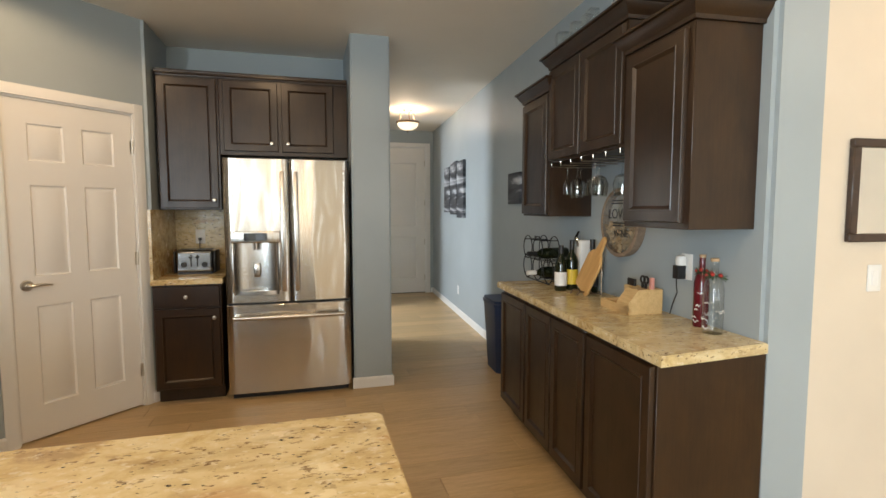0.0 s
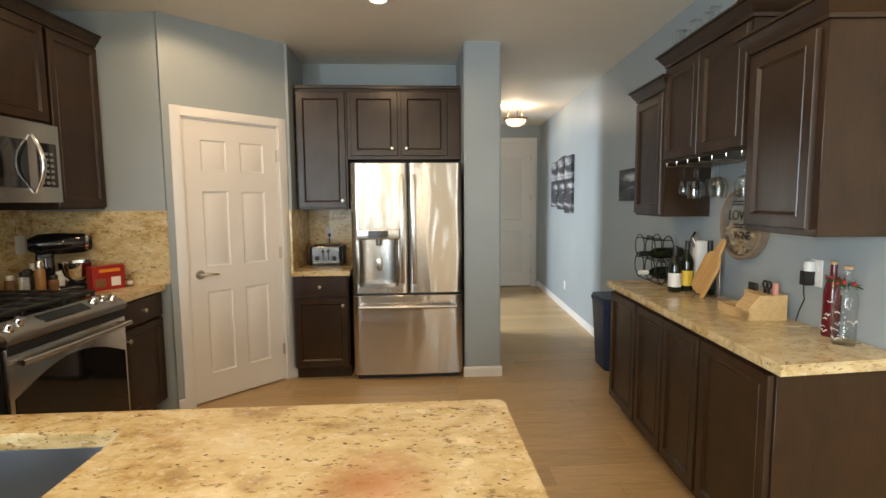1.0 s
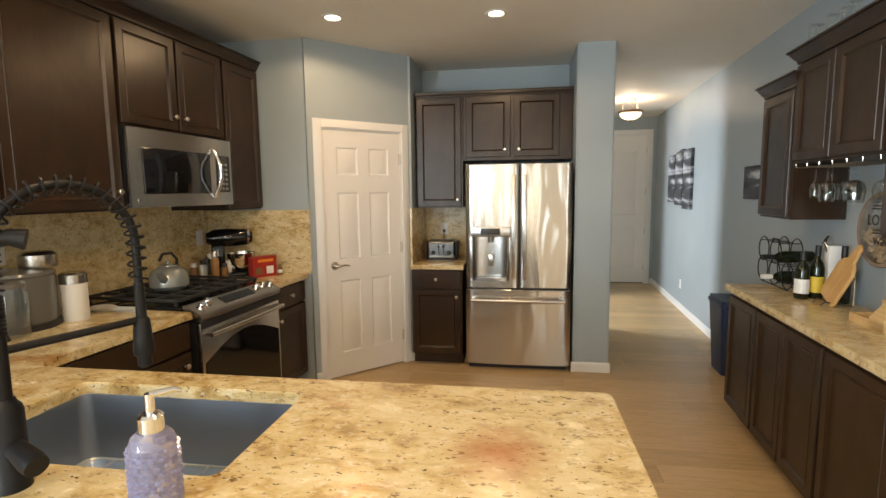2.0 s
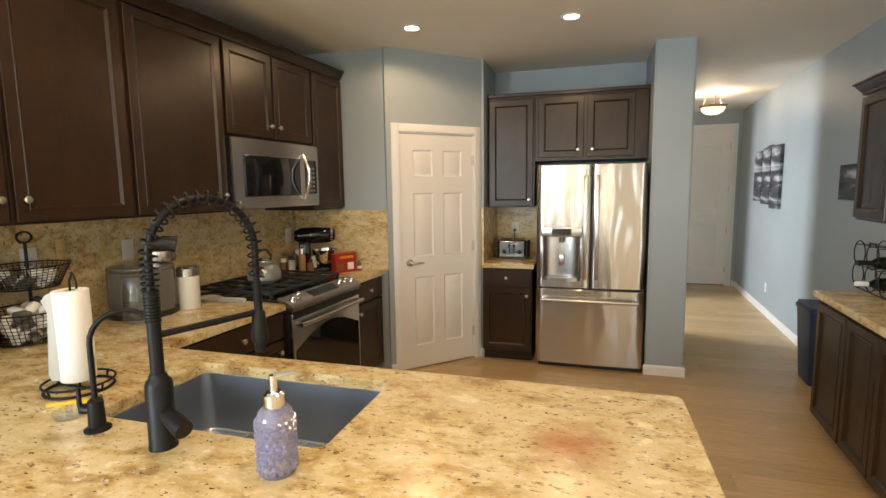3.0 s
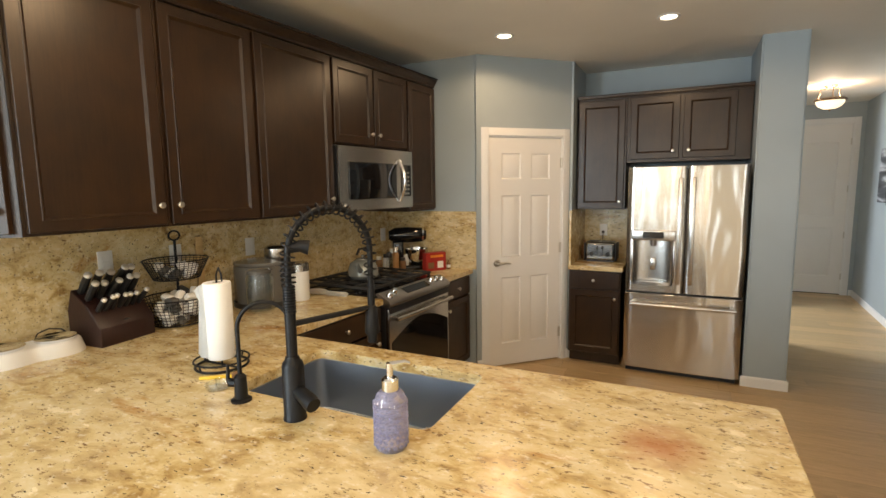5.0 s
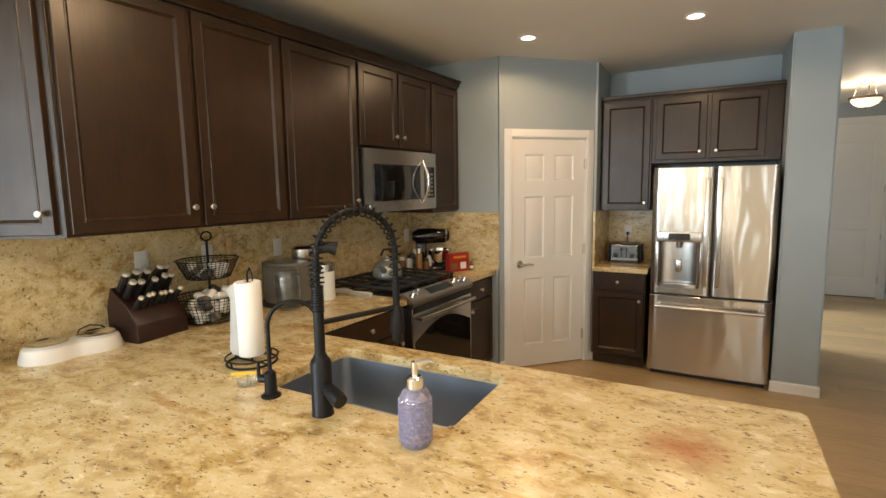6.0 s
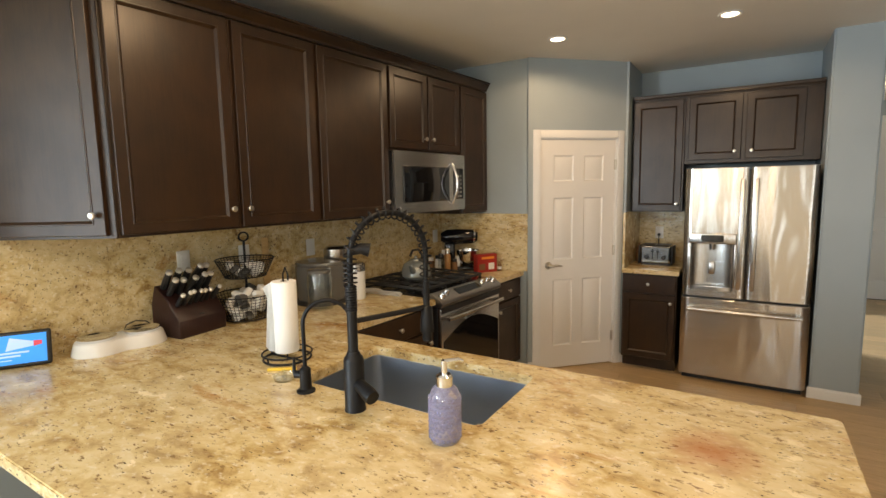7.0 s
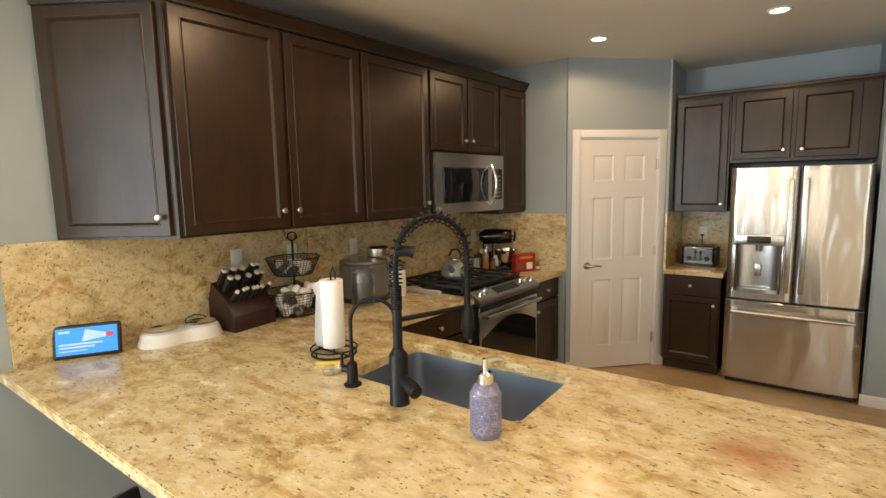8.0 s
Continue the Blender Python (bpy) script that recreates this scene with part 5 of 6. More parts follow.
# ---- spices, mixer, cocoa box ----
for k in range(9):
    u, v = -1.80 + 0.08 * (k % 3) + 0.02 * (k % 2), -0.90 + 0.075 * (k // 3) + 0.014 * (k % 3)
    hgt = 1.25 * (0.10, 0.13, 0.17, 0.11, 0.15, 0.09, 0.12, 0.19, 0.10)[k]
    root = thing("spice_jar", put(u, v, CT), "small glass spice jar with plain lid by the range", "jar", "spice jars by the range")
    part("jar", lathe(B(), [(0.0, 0.0), (0.025, 0.0), (0.027, 0.004), (0.027, hgt * 0.7), (0.019, hgt * 0.78), (0.0, hgt * 0.78)], 18), (M_SPICE, M_GLASS, M_AMBER, M_WHITEP, M_GLASS)[k % 5], root)
    part("lid", lathe(B(), [(0.0, hgt * 0.78), (0.022, hgt * 0.78), (0.022, hgt - 0.003), (0.020, hgt), (0.0, hgt)], 18), (M_WHITEP, M_BLACK, M_STEEL2, M_BLACK)[k % 4], root)

root = thing("stand_mixer", put(-1.64, -0.70, CT, 128) @ Matrix.Scale(1.05, 4), "black stand mixer with steel bowl in the counter corner", "mixer")
part("base", box(B(), -0.085, 0.085, -0.16, 0.12, 0.0, 0.035, 0.015, 3), M_GLOSSBLACK, root)
part("column", box(B(), -0.045, 0.045, 0.03, 0.12, 0.03, 0.24, 0.018, 3), M_GLOSSBLACK, root)
bm = tube(B(), [(0, 0.15, 0.285), (0, 0.10, 0.285), (0, 0.0, 0.285), (0, -0.12, 0.285), (0, -0.16, 0.282)], [0.035, 0.062, 0.066, 0.060, 0.040], 18)
hd = part("head", bm, M_GLOSSBLACK, root)
part("trim_band", tube(B(), [(0, -0.125, 0.285), (0, -0.14, 0.284)], [0.0605, 0.054], 18), M_CHROME, hd)
part("bowl", lathe(B(), [(0.0, 0.04), (0.05, 0.04), (0.09, 0.09), (0.10, 0.17), (0.103, 0.172), (0.095, 0.17), (0.085, 0.10), (0.0, 0.06)], 28, (0, -0.08, 0)), M_CHROME, root, "polished steel bowl")

root = thing("cocoa_box", put(-1.38, -0.67, CT, 62) @ Matrix.Scale(1.15, 4), "red cardboard drink mix box on the granite", "box")
part("carton", box(B(), -0.085, 0.085, -0.03, 0.03, 0.0, 0.135, 0.001), M_RED, root)
part("print", box(B(), -0.05, 0.06, -0.0315, -0.0298, 0.10, 0.118), M_ORANGE, root, "orange printed bar")
part("print", box(B(), 0.01, 0.06, -0.0315, -0.0298, 0.02, 0.07), M_WHITEP, root, "white mug picture")
part("print", box(B(), -0.07, -0.02, -0.0315, -0.0298, 0.02, 0.065), M_SPICE, root, "brown picture")
for du, dv, mm in ((0.02, 0.09, M_BLACK), (0.06, 0.10, M_SPICE)):
    root = thing("spice_jar", put(-1.36 + du, -0.66 + dv, CT), "small dark bottle with label by the box", "jar", "spice jars by the range")
    part("jar", lathe(B(), [(0.0, 0.0), (0.018, 0.0), (0.018, 0.05), (0.008, 0.065), (0.008, 0.08), (0.0, 0.08)], 14), mm, root)
    part("label", lathe(B(), [(0.0184, 0.015), (0.0184, 0.04)], 14, cap=False), M_WHITEP, root)

# ---- toaster corner ----
root = thing("toaster", Matrix.Translation((-0.19, 0.48, CT)), "chrome and black four-slot toaster", "toaster")
part("body", box(B(), -0.135, 0.135, -0.09, 0.12, 0.015, 0.185, 0.03, 4), M_TOAST, root)
fp = part("front_panel", box(B(), -0.115, 0.115, -0.095, -0.088, 0.03, 0.165, 0.004), M_TOAST, root)
for sx in (-1, 1):
    part("end_cap", box(B(), sx * 0.132, sx * 0.146, -0.085, 0.115, 0.01, 0.175, 0.006, 2), M_BLACK, root)
    part("dial", moved(lathe(B(), [(0.0, 0.014), (0.018, 0.012), (0.021, 0.0), (0.0, 0.0)], 20), Matrix.Translation((sx * 0.072, -0.095, 0.075)) @ Matrix.Rotation(radians(90), 4, "X")), M_BLACK, fp)
    for k in (0, 1):
        part("slot", box(B(), sx * 0.065 - 0.05, sx * 0.065 + 0.05, -0.04 + 0.08 * k, -0.01 + 0.08 * k, 0.18, 0.187), M_BLACK, root)
    part("lever_slot", box(B(), sx * 0.022 - 0.004, sx * 0.022 + 0.004, -0.0965, -0.094, 0.06, 0.15), M_BLACK, fp)
    part("lever", box(B(), sx * 0.022 - 0.013, sx * 0.022 + 0.013, -0.115, -0.094, 0.125, 0.138, 0.003), M_BLACK, fp)
part("foot_rail", box(B(), -0.12, 0.12, -0.07, 0.10, 0.0, 0.016), M_BLACK, root)
root = thing("bottle", Matrix.Translation((-0.37, 0.62, CT)), "dark amber bottle beside the toaster", "bottle")
part("glass", lathe(B(), [(0.0, 0.0), (0.028, 0.0), (0.028, 0.12), (0.012, 0.15), (0.012, 0.18), (0.0, 0.18)], 18), M_SPICE, root)


def outlet(m, switch=False):
    root = thing("wall_switch" if switch else "wall_outlet", m, "white wall plate with %s" % ("a rocker switch" if switch else "two sockets"), "switch" if switch else "outlet", "white wall plates")
    part("plate", box(B(), -0.036, 0.036, -0.006, 0.0, -0.058, 0.058, 0.003, 2), M_WHITEP, root)
    for z in ((0,) if switch else (-0.02, 0.02)):
        part("socket", box(B(), -0.016, 0.016, -0.0085, -0.005, z - (0.032 if switch else 0.014), z + (0.032 if switch else 0.014), 0.003), M_TRIM, root)
    return root


for v, z in ((-3.00, 1.255), (-2.63, 1.25), (-2.12, 1.24), (-0.66, 1.19)):
    outlet(put(LWALL + 0.0205, v, z, 90))
outlet(Matrix.Translation((-0.215, 0.7795, 1.17)))
outlet(put(RWALL - 0.0005, -1.72, 1.13, -90))
outlet(put(RWALL - 0.0005, 2.72, 0.33, -90))
root = thing("plug", Matrix.Translation((-0.215, 0.77, 1.15)), "black toaster plug and cord", "plug")
part("cap", box(B(), -0.012, 0.012, -0.03, 0.002, -0.012, 0.012, 0.004, 2), M_BLACK, root)
part("cord", tube(B(), [(0, -0.02, -0.01), (0.0, -0.03, -0.06), (0.01, -0.06, -0.12), (0.0, -0.15, -0.22)], 0.004, 6), M_BLACK, root)

# ---- the bar: things on the granite ----
root = thing("wine_rack", put(2.24, -0.50, CT), "black wire wine rack holding two dark bottles", "wine rack")
bm = B()
for y, z in ((0.18, 0.092), (0.0, 0.092), (-0.18, 0.092), (0.18, 0.225), (0.0, 0.225)):
    for x in (-0.06, 0.06):
        tube(bm, ring((x, y, z), 0.08, 22, "x"), 0.0035, 6, True)
    for a in (0.7, 2.4, 4.0, 5.5):
        tube(bm, [(-0.06, y + 0.08 * math.cos(a), z + 0.08 * math.sin(a)), (0.06, y + 0.08 * math.cos(a), z + 0.08 * math.sin(a))], 0.003, 5)
for x in (-0.06, 0.06):
    tube(bm, [(x, -0.20, 0.006), (x, 0.20, 0.006)], 0.004, 6)
    tube(bm, [(x, -0.155, 0.006), (x, -0.155, 0.02)], 0.004, 6)
    tube(bm, [(x, 0.155, 0.006), (x, 0.155, 0.02)], 0.004, 6)
tube(bm, [(-0.06, 0.05, 0.28), (-0.06, 0.05, 0.305), (-0.06, -0.03, 0.305), (-0.06, -0.03, 0.28)], 0.004, 6)
part("wire_frame", bm, M_BLACKM, root)
for y, z, mm in ((0.0, 0.195, M_BLACK), (0.0, 0.068, M_WHITEP)):
    b = part("wine_bottle", moved(lathe(B(), [(0.0, 0.0), (0.034, 0.0), (0.037, 0.006), (0.037, 0.17), (0.030, 0.20), (0.014, 0.225), (0.013, 0.29), (0.015, 0.295), (0.0, 0.297)], 20), Matrix.Translation((0.14, y - 0.02, z)) @ Matrix.Rotation(radians(-90), 4, "Y") @ Matrix.Rotation(radians(8), 4, "X")), M_GREENGLASS, root, "dark wine bottle lying in the rack")
    part("capsule", moved(lathe(B(), [(0.0155, 0.235), (0.0155, 0.298), (0.0, 0.299)], 16, cap=False), Matrix.Translation((0.14, y - 0.02, z)) @ Matrix.Rotation(radians(-90), 4, "Y") @ Matrix.Rotation(radians(8), 4, "X")), mm, b)


def bottle(m, label, hgt, lab, cap):
    root = thing("wine_bottle", m, label, "bottle", "bottles on the bar")
    part("glass", lathe(B(), [(0.0, 0.0), (0.034, 0.0), (0.037, 0.006), (0.037, hgt * 0.58), (0.030, hgt * 0.68), (0.014, hgt * 0.77), (0.013, hgt), (0.0, hgt)], 22), M_GREENGLASS, root)
    part("label", lathe(B(), [(0.0376, hgt * 0.12), (0.0376, hgt * 0.42)], 22, cap=False), lab, root)
    part("capsule", lathe(B(), [(0.0150, hgt * 0.82), (0.0150, hgt + 0.002), (0.0, hgt + 0.003)], 16, cap=False), cap, root)


bottle(put(2.25, -0.87, CT), "dark green wine bottle with yellow label", 0.30, M_YELLOW, M_BLACK)
bottle(put(2.17, -0.89, CT), "dark wine bottle with white label", 0.27, M_WHITEP, M_BLACK)
bottle(put(2.32, -0.99, CT), "tall dark wine bottle beside the board", 0.31, M_BLACK, M_BLACK)
root = thing("corkscrew", put(2.34, -0.84, CT), "upright steel corkscrew with white base", "corkscrew")
part("base", box(B(), -0.035, 0.035, -0.03, 0.03, 0.0, 0.30, 0.01, 2), M_WHITEP, root)
part("lever", tube(B(), [(-0.02, 0.0, 0.26), (-0.035, 0.02, 0.31), (-0.01, 0.04, 0.345)], [0.016, 0.02, 0.012], 10), M_CHROME, root)
root = thing("cutting_board", put(2.225, -1.04, CT + 0.026) @ Matrix.Rotation(radians(14), 4, "Y") @ Matrix.Rotation(radians(22), 4, "X"), "maple paddle board leaning on a small wire stand", "cutting board")
bm = prism(B(), [(-0.085, 0.02), (-0.075, 0.0), (0.075, 0.0), (0.085, 0.02), (0.085, 0.20), (0.06, 0.235), (0.025, 0.25), (0.018, 0.33), (0.0, 0.345), (-0.018, 0.33), (-0.025, 0.25), (-0.06, 0.235), (-0.085, 0.20)], -0.008, 0.008)
bmesh.ops.bevel(bm, geom=list(bm.edges), offset=0.003, segments=1, affect="EDGES")
bm.transform(Matrix.Rotation(radians(90), 4, "Z") @ Matrix.Rotation(radians(90), 4, "X"))
part("board", bm, M_BOARD, root)
root = thing("plate_stand", put(2.26, -1.06, CT), "small dark wire easel under the board", "easel")
bm = tube(B(), [(-0.09, -0.04, 0.005), (-0.07, -0.04, 0.025), (0.06, -0.04, 0.005), (0.06, -0.04, 0.16)], 0.005, 6)
tube(bm, [(-0.09, 0.04, 0.005), (-0.07, 0.04, 0.025), (0.06, 0.04, 0.005), (0.06, 0.04, 0.16)], 0.005, 6)
tube(bm, [(0.06, -0.04, 0.15), (0.06, 0.04, 0.15)], 0.005, 6)
part("frame", bm, M_BRONZE, root)

root = thing("desk_organizer", put(2.26, -1.50, CT, -90) @ Matrix.Scale(0.88, 4), "bamboo stepped organizer holding scissors and a phone", "organizer")
bm = B()
box(bm, -0.14, 0.14, -0.11, -0.10, 0.0, 0.045)
box(bm, -0.14, -0.13, -0.10, 0.09, 0.0, 0.045)
box(bm, -0.13, 0.03, -0.10, 0.09, 0.0, 0.010)
part("tray", bm, M_BAMBOO, root)
bm = sweep(B(), [(-0.11, 0.0), (-0.11, 0.06), (-0.05, 0.13), (0.09, 0.13), (0.09, 0.0)], 0.03, 0.14)
part("pen_box", bm, M_BAMBOO, root)
part("back_box", box(B(), -0.13, 0.03, 0.03, 0.09, 0.010, 0.12, 0.002), M_BAMBOO, root)
part("phone", box(B(), -0.125, -0.05, 0.045, 0.06, 0.10, 0.16, 0.004), M_BLACK, root, "dark phone standing in the box")
for k, x in enumerate((0.065, 0.095)):
    part("scissors_handle", tube(B(), ring((x, 0.02, 0.175), 0.018, 14, "y"), 0.006, 6, True), M_BLACK, root)
    part("scissors_shank", box(B(), x - 0.006, x + 0.006, 0.015, 0.025, 0.125, 0.16), M_BLACK, root)
part("pink_eraser", box(B(), 0.105, 0.13, 0.03, 0.05, 0.12, 0.19, 0.004), M_PINK, root)

root = thing("plug_adapter", put(RWALL - 0.006, -1.70, 1.115, -90) @ Matrix.Scale(0.68, 4), "white night light above a black charger plugged in the wall", "charger")
part("night_light", lathe(B(), [(0.0, -0.04), (0.03, -0.03), (0.034, 0.0), (0.03, 0.03), (0.0, 0.04)], 20, (0.0, -0.02, 0.06)), M_WHITEP, root)
part("charger", box(B(), -0.03, 0.03, -0.06, 0.0, -0.06, 0.03, 0.006, 2), M_BLACK, root)
part("cord", tube(B(), [(0.0, -0.05, -0.055), (0.01, -0.055, -0.11), (0.0, -0.04, -0.15), (-0.05, -0.035, -0.24), (-0.08, -0.03, -0.31)], 0.0035, 6), M_BLACK, root)


def festive(m, label, glass, h, lab):
    root = thing("decor_bottle", m, label, "bottle", "festive bottles on the bar")
    part("glass", lathe(B(), [(0.0, 0.0), (0.040, 0.0), (0.043, 0.008), (0.043, h * 0.60), (0.035, h * 0.70), (0.017, h * 0.78), (0.017, h * 0.97), (0.0, h * 0.97)], 24), glass, root)
    part("cork", lathe(B(), [(0.0, h * 0.96), (0.018, h * 0.96), (0.019, h), (0.0, h)], 14), M_CORK, root)
    bm = B()
    rg = random.Random(9)
    for k in range(46):
        a, e = rg.uniform(0, 6.28), rg.uniform(-0.5, 0.9)
        p = Vector((0.022 * math.cos(a), 0.022 * math.sin(a), h * 0.76))
        tube(bm, [p, p + Vector((math.cos(a) * math.cos(e), math.sin(a) * math.cos(e), math.sin(e))) * rg.uniform(0.02, 0.045)], [0.0022, 0.0008], 4)
    part("pine_sprig", bm, M_GREENFOIL, root)
    bm = B()
    for k in range(5):
        a = 1.26 * k
        bmesh.ops.create_icosphere(bm, subdivisions=2, radius=0.009, matrix=Matrix.Translation((0.03 * math.cos(a), 0.03 * math.sin(a), h * 0.77 + 0.008 * (k % 2))))
    part("berries", bm, M_RED, root)
    for k in range(lab):
        a0, z0 = rg.uniform(0, 6.28), h * (0.08 + 0.45 * k / lab)
        wid, tall = rg.uniform(0.5, 1.1), rg.uniform(0.003, 0.008)
        pts = [(0.0438 * math.cos(a0 + wid * q / 7), 0.0438 * math.sin(a0 + wid * q / 7), z0 + tall * math.sin(q * 1.3 + k)) for q in range(8)]
        part("print", tube(B(), pts, [0.0010 + 0.0014 * (q % 3) / 2 for q in range(8)], 5), M_WHITEP, root)
    return root


festive(put(2.335, -1.88, CT) @ Matrix.Diagonal((0.70, 0.70, 0.88, 1)), "dark red festive bottle with white print", M_WINE, 0.34, 8)
fb = festive(put(2.30, -1.99, CT) @ Matrix.Diagonal((0.88, 0.88, 0.88, 1)), "clear glass festive bottle holding tiny lights", M_GLASS, 0.335, 4)
bm = B()
rg = random.Random(2)
for k in range(14):
    bmesh.ops.create_icosphere(bm, subdivisions=1, radius=0.0035, matrix=Matrix.Translation((rg.uniform(-0.022, 0.022), rg.uniform(-0.022, 0.022), 0.02 + 0.016 * k)))
part("tiny_lights", bm, M_WHITEP, fb)

# ---- stemware rack and glasses ----
root = thing("stemware_rack", put(2.235, -1.25, 1.66), "chrome wire stemware rack under the wall cabinet", "rack")
for k in range(7):
    v = 0.37 - 0.123 * k
    part("rail", tube(B(), [(-0.13, v, -0.002), (-0.13, v, -0.022), (0.15, v, -0.022), (0.15, v, -0.002)], 0.0035, 6), M_NICKEL, root)
for k, (v, h, r) in enumerate(((-1.03, 0.17, 0.026), (-1.09, 0.18, 0.036), (-1.155, 0.19, 0.040), (-1.28, 0.18, 0.042), (-1.40, 0.19, 0.045), (-1.53, 0.19, 0.045), (-1.215, 0.18, 0.04))):
    u = 2.14 + 0.05 * (k % 2) + (0.06 if k == 6 else 0)
    root = thing("wine_glass", put(u + 0.035, v + 0.085, 1.642 - h), "clear stemmed glass hanging upside down from the rack", "wine glass", "glasses hanging over the bar")
    part("foot", lathe(B(), [(0.0, h), (0.033, h), (0.033, h - 0.002), (0.006, h - 0.006), (0.0, h - 0.006)], 22), M_GLASS, root)
    part("stem", lathe(B(), [(0.004, h - 0.005), (0.0035, h - 0.06), (0.006, h - 0.078)], 10), M_GLASS, root)
    part("bowl", lathe(B(), [(0.004, h - 0.078), (r * 0.75, h - 0.095), (r, h - 0.13), (r * 0.82, 0.0), (r * 0.80, 0.0), (r * 0.96, h - 0.13), (r * 0.7, h - 0.098), (0.0, h - 0.082)], 24, cap=False), M_GLASS, root)

# ---- cork sign ----
root = thing("wall_sign", put(RWALL - 0.002, -1.225, 1.315, -90), "round wooden sign with lettering and a heap of corks behind glass", "sign")
part("rim", moved(lathe(B(), [(0.182, 0.0), (0.186, 0.045), (0.180, 0.050), (0.165, 0.048), (0.163, 0.004)], 48, cap=False), Matrix.Rotation(radians(90), 4, "X")), M_RIM, root, "weathered wooden rim")
part("backing", moved(lathe(B(), [(0.0, 0.004), (0.165, 0.004), (0.165, 0.0), (0.0, 0.0)], 40, cap=False), Matrix.Rotation(radians(90), 4, "X")), M_PALE, root)
rg = random.Random(12)
n = 0
while n < 70:
    x, z = rg.uniform(-0.155, 0.155), rg.uniform(-0.155, 0.0)
    if x * x + z * z > 0.145 ** 2 or z > -0.01 + 0.03 * math.cos(x * 14):
        continue
    bm = lathe(B(), [(0.0, -0.019), (0.010, -0.019), (0.011, 0.0), (0.010, 0.019), (0.0, 0.019)], 8)
    ob = part("cork", bm, M_CORK, root)
    ob.matrix_local = Matrix.Translation((x, -0.015 - 0.02 * rg.random(), z)) @ Euler((rg.uniform(0, 3), rg.uniform(0, 3), rg.uniform(0, 3))).to_matrix().to_4x4()
    n += 1


def words(text, size, m, material, parent, name="lettering"):
    cu = bpy.data.curves.new("words", "FONT")
    cu.body, cu.size, cu.extrude, cu.align_x = text, size, 0.0008, "CENTER"
    tmp = bpy.data.objects.new("words", cu)
    scene.collection.objects.link(tmp)
    bpy.context.view_layer.update()
    me = bpy.data.meshes.new_from_object(tmp.evaluated_get(bpy.context.evaluated_depsgraph_get()))
    bpy.data.objects.remove(tmp)
    ob = new(name, me)
    me.materials.clear()
    me.materials.append(material)
    ob.parent = parent
    ob.matrix_local = m @ Matrix.Rotation(radians(90), 4, "X")
    return ob


words("LOVE", 0.075, Matrix.Translation((-0.01, -0.0495, 0.022)), M_BLACK, root)
words("WINE", 0.055, Matrix.Translation((0.03, -0.0495, -0.075)), M_BLACK, root)
for z, x0, x1 in ((0.115, -0.06, 0.05), (0.10, -0.07, 0.06), (-0.005, -0.05, 0.06), (-0.02, -0.05, 0.05)):
    part("text_bar", box(B(), x0, x1, -0.0500, -0.0490, z, z + 0.007), M_BLACK, root)
part("pane", moved(lathe(B(), [(0.0, 0.0475), (0.164, 0.0475), (0.164, 0.0465), (0.0, 0.0465)], 40, cap=False), Matrix.Rotation(radians(90), 4, "X")), M_GLASS, root).visible_shadow = False

# ---- glass blocks on the cabinet ----
for k, (v, s) in enumerate(((-1.13, 0.055), (-1.19, 0.04), (-1.30, 0.05), (-1.42, 0.045), (-1.47, 0.05))):
    root = thing("glass_votive", put(2.08, v + 0.085, 2.281), "small clear glass votive on top of the cabinet", "votive", "votives on the cabinet")
    part("cup", box(B(), -s / 2, s / 2, -s / 2, s / 2, 0.0, s * 1.3, 0.004, 2), M_GLASS, root)
root = thing("glass_lantern", put(2.16, -1.52, 2.281), "small clear glass lantern on the cabinet", "lantern")
part("cup", box(B(), -0.035, 0.035, -0.035, 0.035, 0.0, 0.12, 0.006, 2), M_GLASS, root)
part("band", box(B(), -0.037, 0.037, -0.037, 0.037, 0.05, 0.058), M_CHROME, root)

# ---- hall things ----
def canvas(v, w, z0, z1, seed):
    root = thing("canvas_print", put(RWALL - 0.002, v, 0, -90), "black and white canvas print, one of three hung staggered", "picture", "three canvas prints")
    part("canvas", box(B(), -w / 2, w / 2, -0.035, 0.0, z0, z1, 0.003), M_PHOTO, root)


M_PHOTO = mat("grey_photo_print", (0.2, 0.2, 0.2), 0.6)
_n, _l, _b = nodes_of(M_PHOTO)
_v = coords(M_PHOTO, (1, 2.2, 7), False)
_l.new(ramp(M_PHOTO, noise_tex(M_PHOTO, _v, 1.1, 6, 0.6, 0.5), (0.36, (0.012, 0.013, 0.016)), (0.5, (0.07, 0.075, 0.085)), (0.62, (0.50, 0.52, 0.55)), (0.75, (0.16, 0.17, 0.19))), _b.inputs["Base Color"])
canvas(3.30, 0.36, 1.36, 1.99, 1)
canvas(2.90, 0.36, 1.33, 2.03, 2)
canvas(2.50, 0.36, 1.29, 2.01, 3)
root = thing("canvas_print", put(RWALL - 0.002, 0.50, 0, -90), "small black and white photo print on the hall wall", "picture")
part("canvas", box(B(), -0.15, 0.15, -0.03, 0.0, 1.44, 1.71, 0.003), M_PHOTO, root)

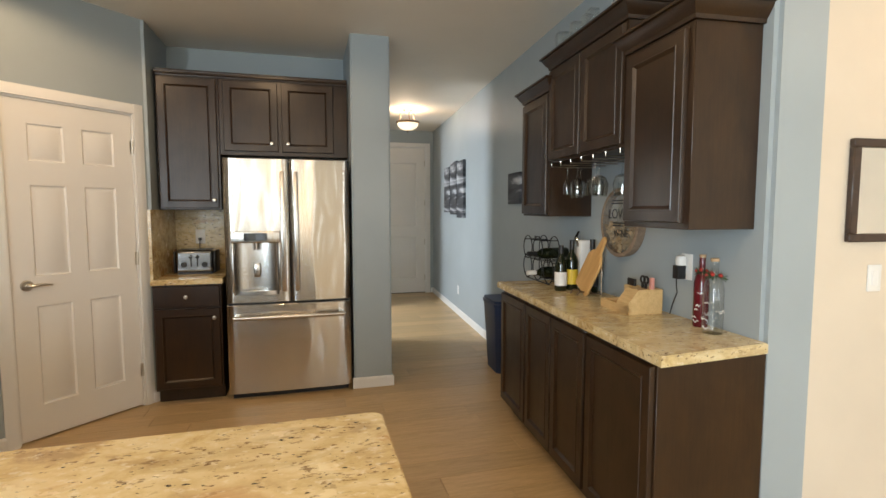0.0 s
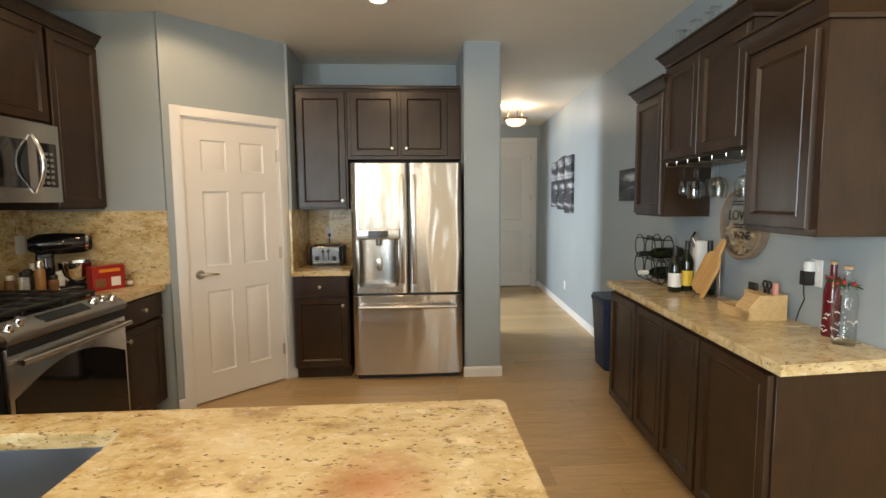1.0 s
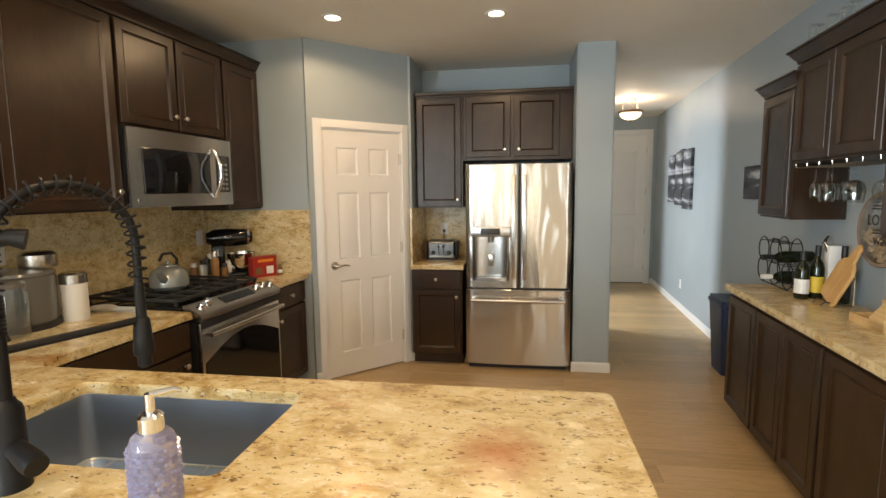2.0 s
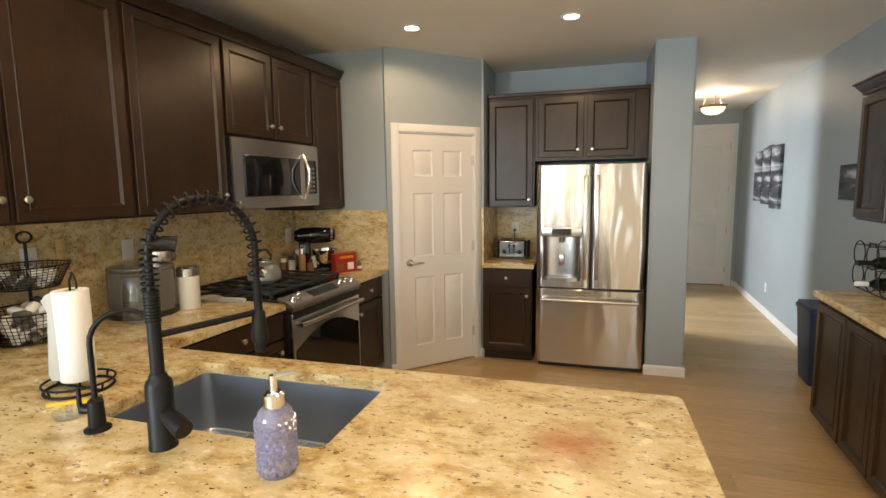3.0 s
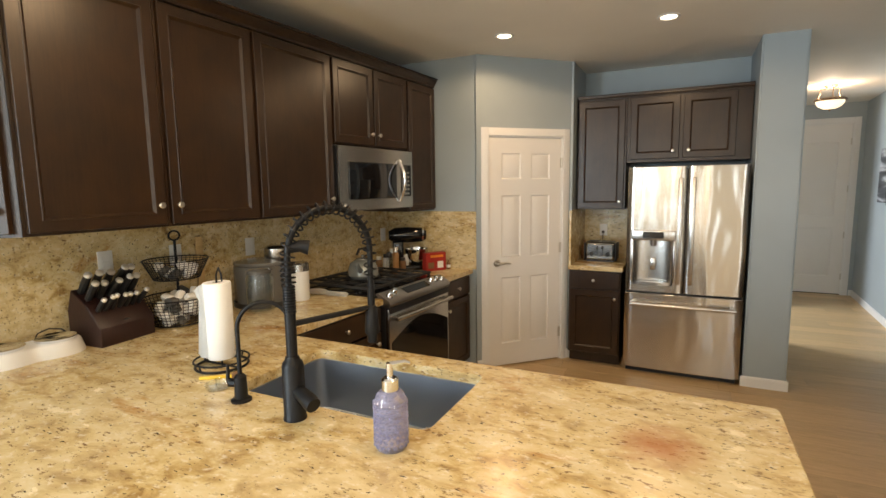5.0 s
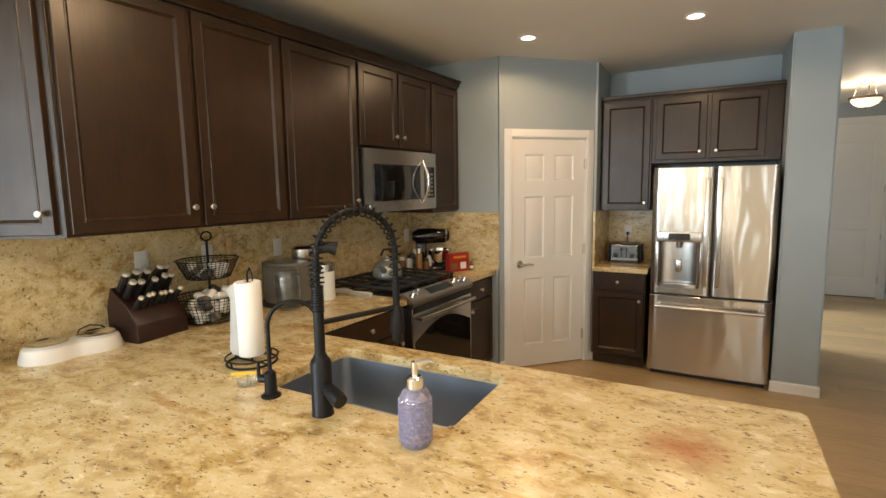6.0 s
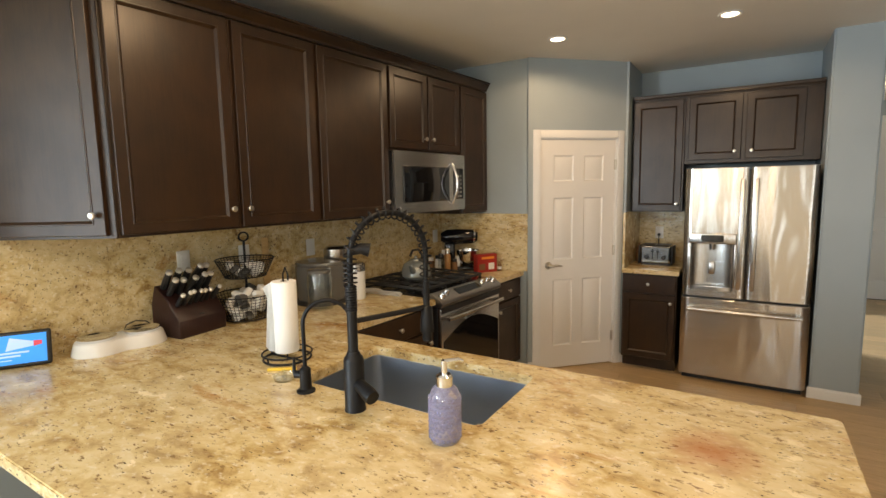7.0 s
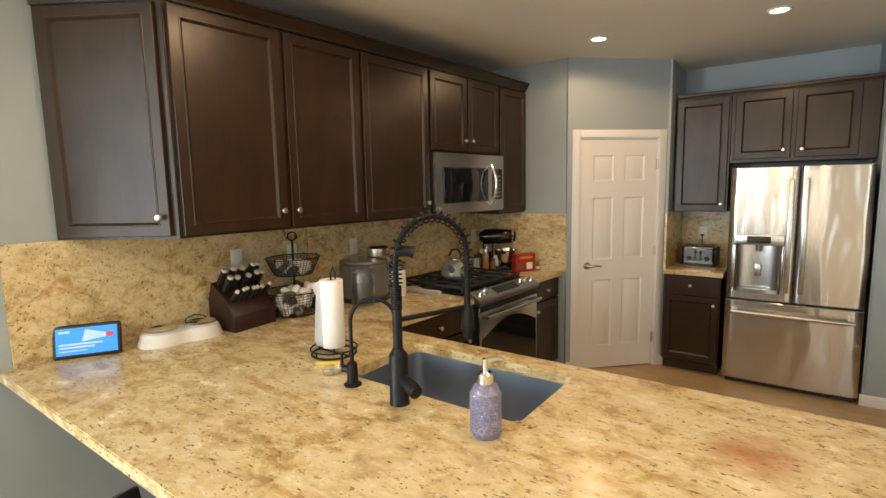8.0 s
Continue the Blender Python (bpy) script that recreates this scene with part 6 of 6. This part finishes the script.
root = thing("waste_bin", put(2.24, 0.43, 0), "tall dark blue plastic waste bin beside the bar", "waste bin")
bm = B()
lo = [bm.verts.new((x, y, 0.0)) for x, y in rounded(-0.09, 0.09, -0.15, 0.15, 0.04)]
hi = [bm.verts.new((x, y, 0.58)) for x, y in rounded(-0.12, 0.12, -0.19, 0.19, 0.04)]
for i in range(len(lo)):
    j = (i + 1) % len(lo)
    bm.faces.new((lo[i], lo[j], hi[j], hi[i]))
bm.faces.new(lo[::-1])
part("body", bm, M_BLUEBIN, root)
bm = B()
for z0, z1, g in ((0.575, 0.60, 0.128), (0.60, 0.625, 0.118)):
    prism(bm, rounded(-g, g, -g - 0.07, g + 0.07, 0.04), z0, z1)
part("lid", bm, M_BLUEBIN, root)

# ---- next room ----
root = thing("wall_mirror", put(3.25, -1.952, 1.462), "wall mirror in a dark walnut frame", "mirror")
for nm, a in (("frame_side", (-0.30, -0.26, -0.18, 0.18)), ("frame_side", (0.26, 0.30, -0.18, 0.18)), ("frame_top", (-0.30, 0.30, 0.18, 0.215)), ("frame_bottom", (-0.30, 0.30, -0.215, -0.18))):
    part(nm, box(B(), a[0], a[1], -0.025, 0.0, a[2], a[3], 0.004), M_DARKFRAME, root)
part("glass", box(B(), -0.26, 0.26, -0.008, 0.0, -0.18, 0.18), M_MIRROR, root)
outlet(put(3.12, -1.951, 1.09), True)

# ---- bar chair in front of the peninsula ----
root = thing("bar_stool", Matrix.Translation((-0.72, -3.96, 0)), "black upholstered bar stool tucked at the peninsula", "bar stool")
bm = B()
cols = []
for i in range(15):
    a = math.pi * i / 14
    cols.append([(0.22 * math.cos(a) * s, -0.17 * math.sin(a) * s + 0.02, z) for s, z in ((1.0, 0.60), (1.03, 0.72), (1.02, 0.825 + 0.02 * math.sin(a)), (0.92, 0.832 + 0.02 * math.sin(a)), (0.86, 0.80), (0.86, 0.60))])
vs = [[bm.verts.new(p) for p in c] for c in cols]
for a, b in zip(vs, vs[1:]):
    for k in range(6):
        bm.faces.new((a[k], b[k], b[(k + 1) % 6], a[(k + 1) % 6]))
bm.faces.new(vs[0]), bm.faces.new(vs[-1][::-1])
part("backrest", bm, M_FABRIC, root)
part("seat", box(B(), -0.21, 0.21, -0.16, 0.22, 0.56, 0.64, 0.03, 3), M_FABRIC, root)
for x in (-0.17, 0.17):
    for y in (-0.12, 0.18):
        part("leg", tube(B(), [(x * 0.85, y * 0.85, 0.57), (x * 1.1, y * 1.1, 0.0)], [0.018, 0.012], 8), M_BLACKM, root)

# ---- floor planks ----
PW, PL = 0.18, 1.25
bm = box(B(), 0.0008, PL - 0.0008, 0.0008, PW - 0.0008, -0.012, 0.0, 0.0012)
pm = bpy.data.meshes.new("plank")
bm.to_mesh(pm)
bm.free()
pm.materials.append(M_FLOOR)
rg = random.Random(5)
row = 0
y = -3.30
while y < 4.40:
    x = -1.35 - rg.uniform(0, PL)
    while x < 3.3 and not (y > -1.9 and x > 2.75):
        if not (x + PL < -0.9 and y > -0.2):
            ob = new("plank", pm)
            ob.location = (x, y, 0)
            ob.parent = floor
        x += PL
    y += PW
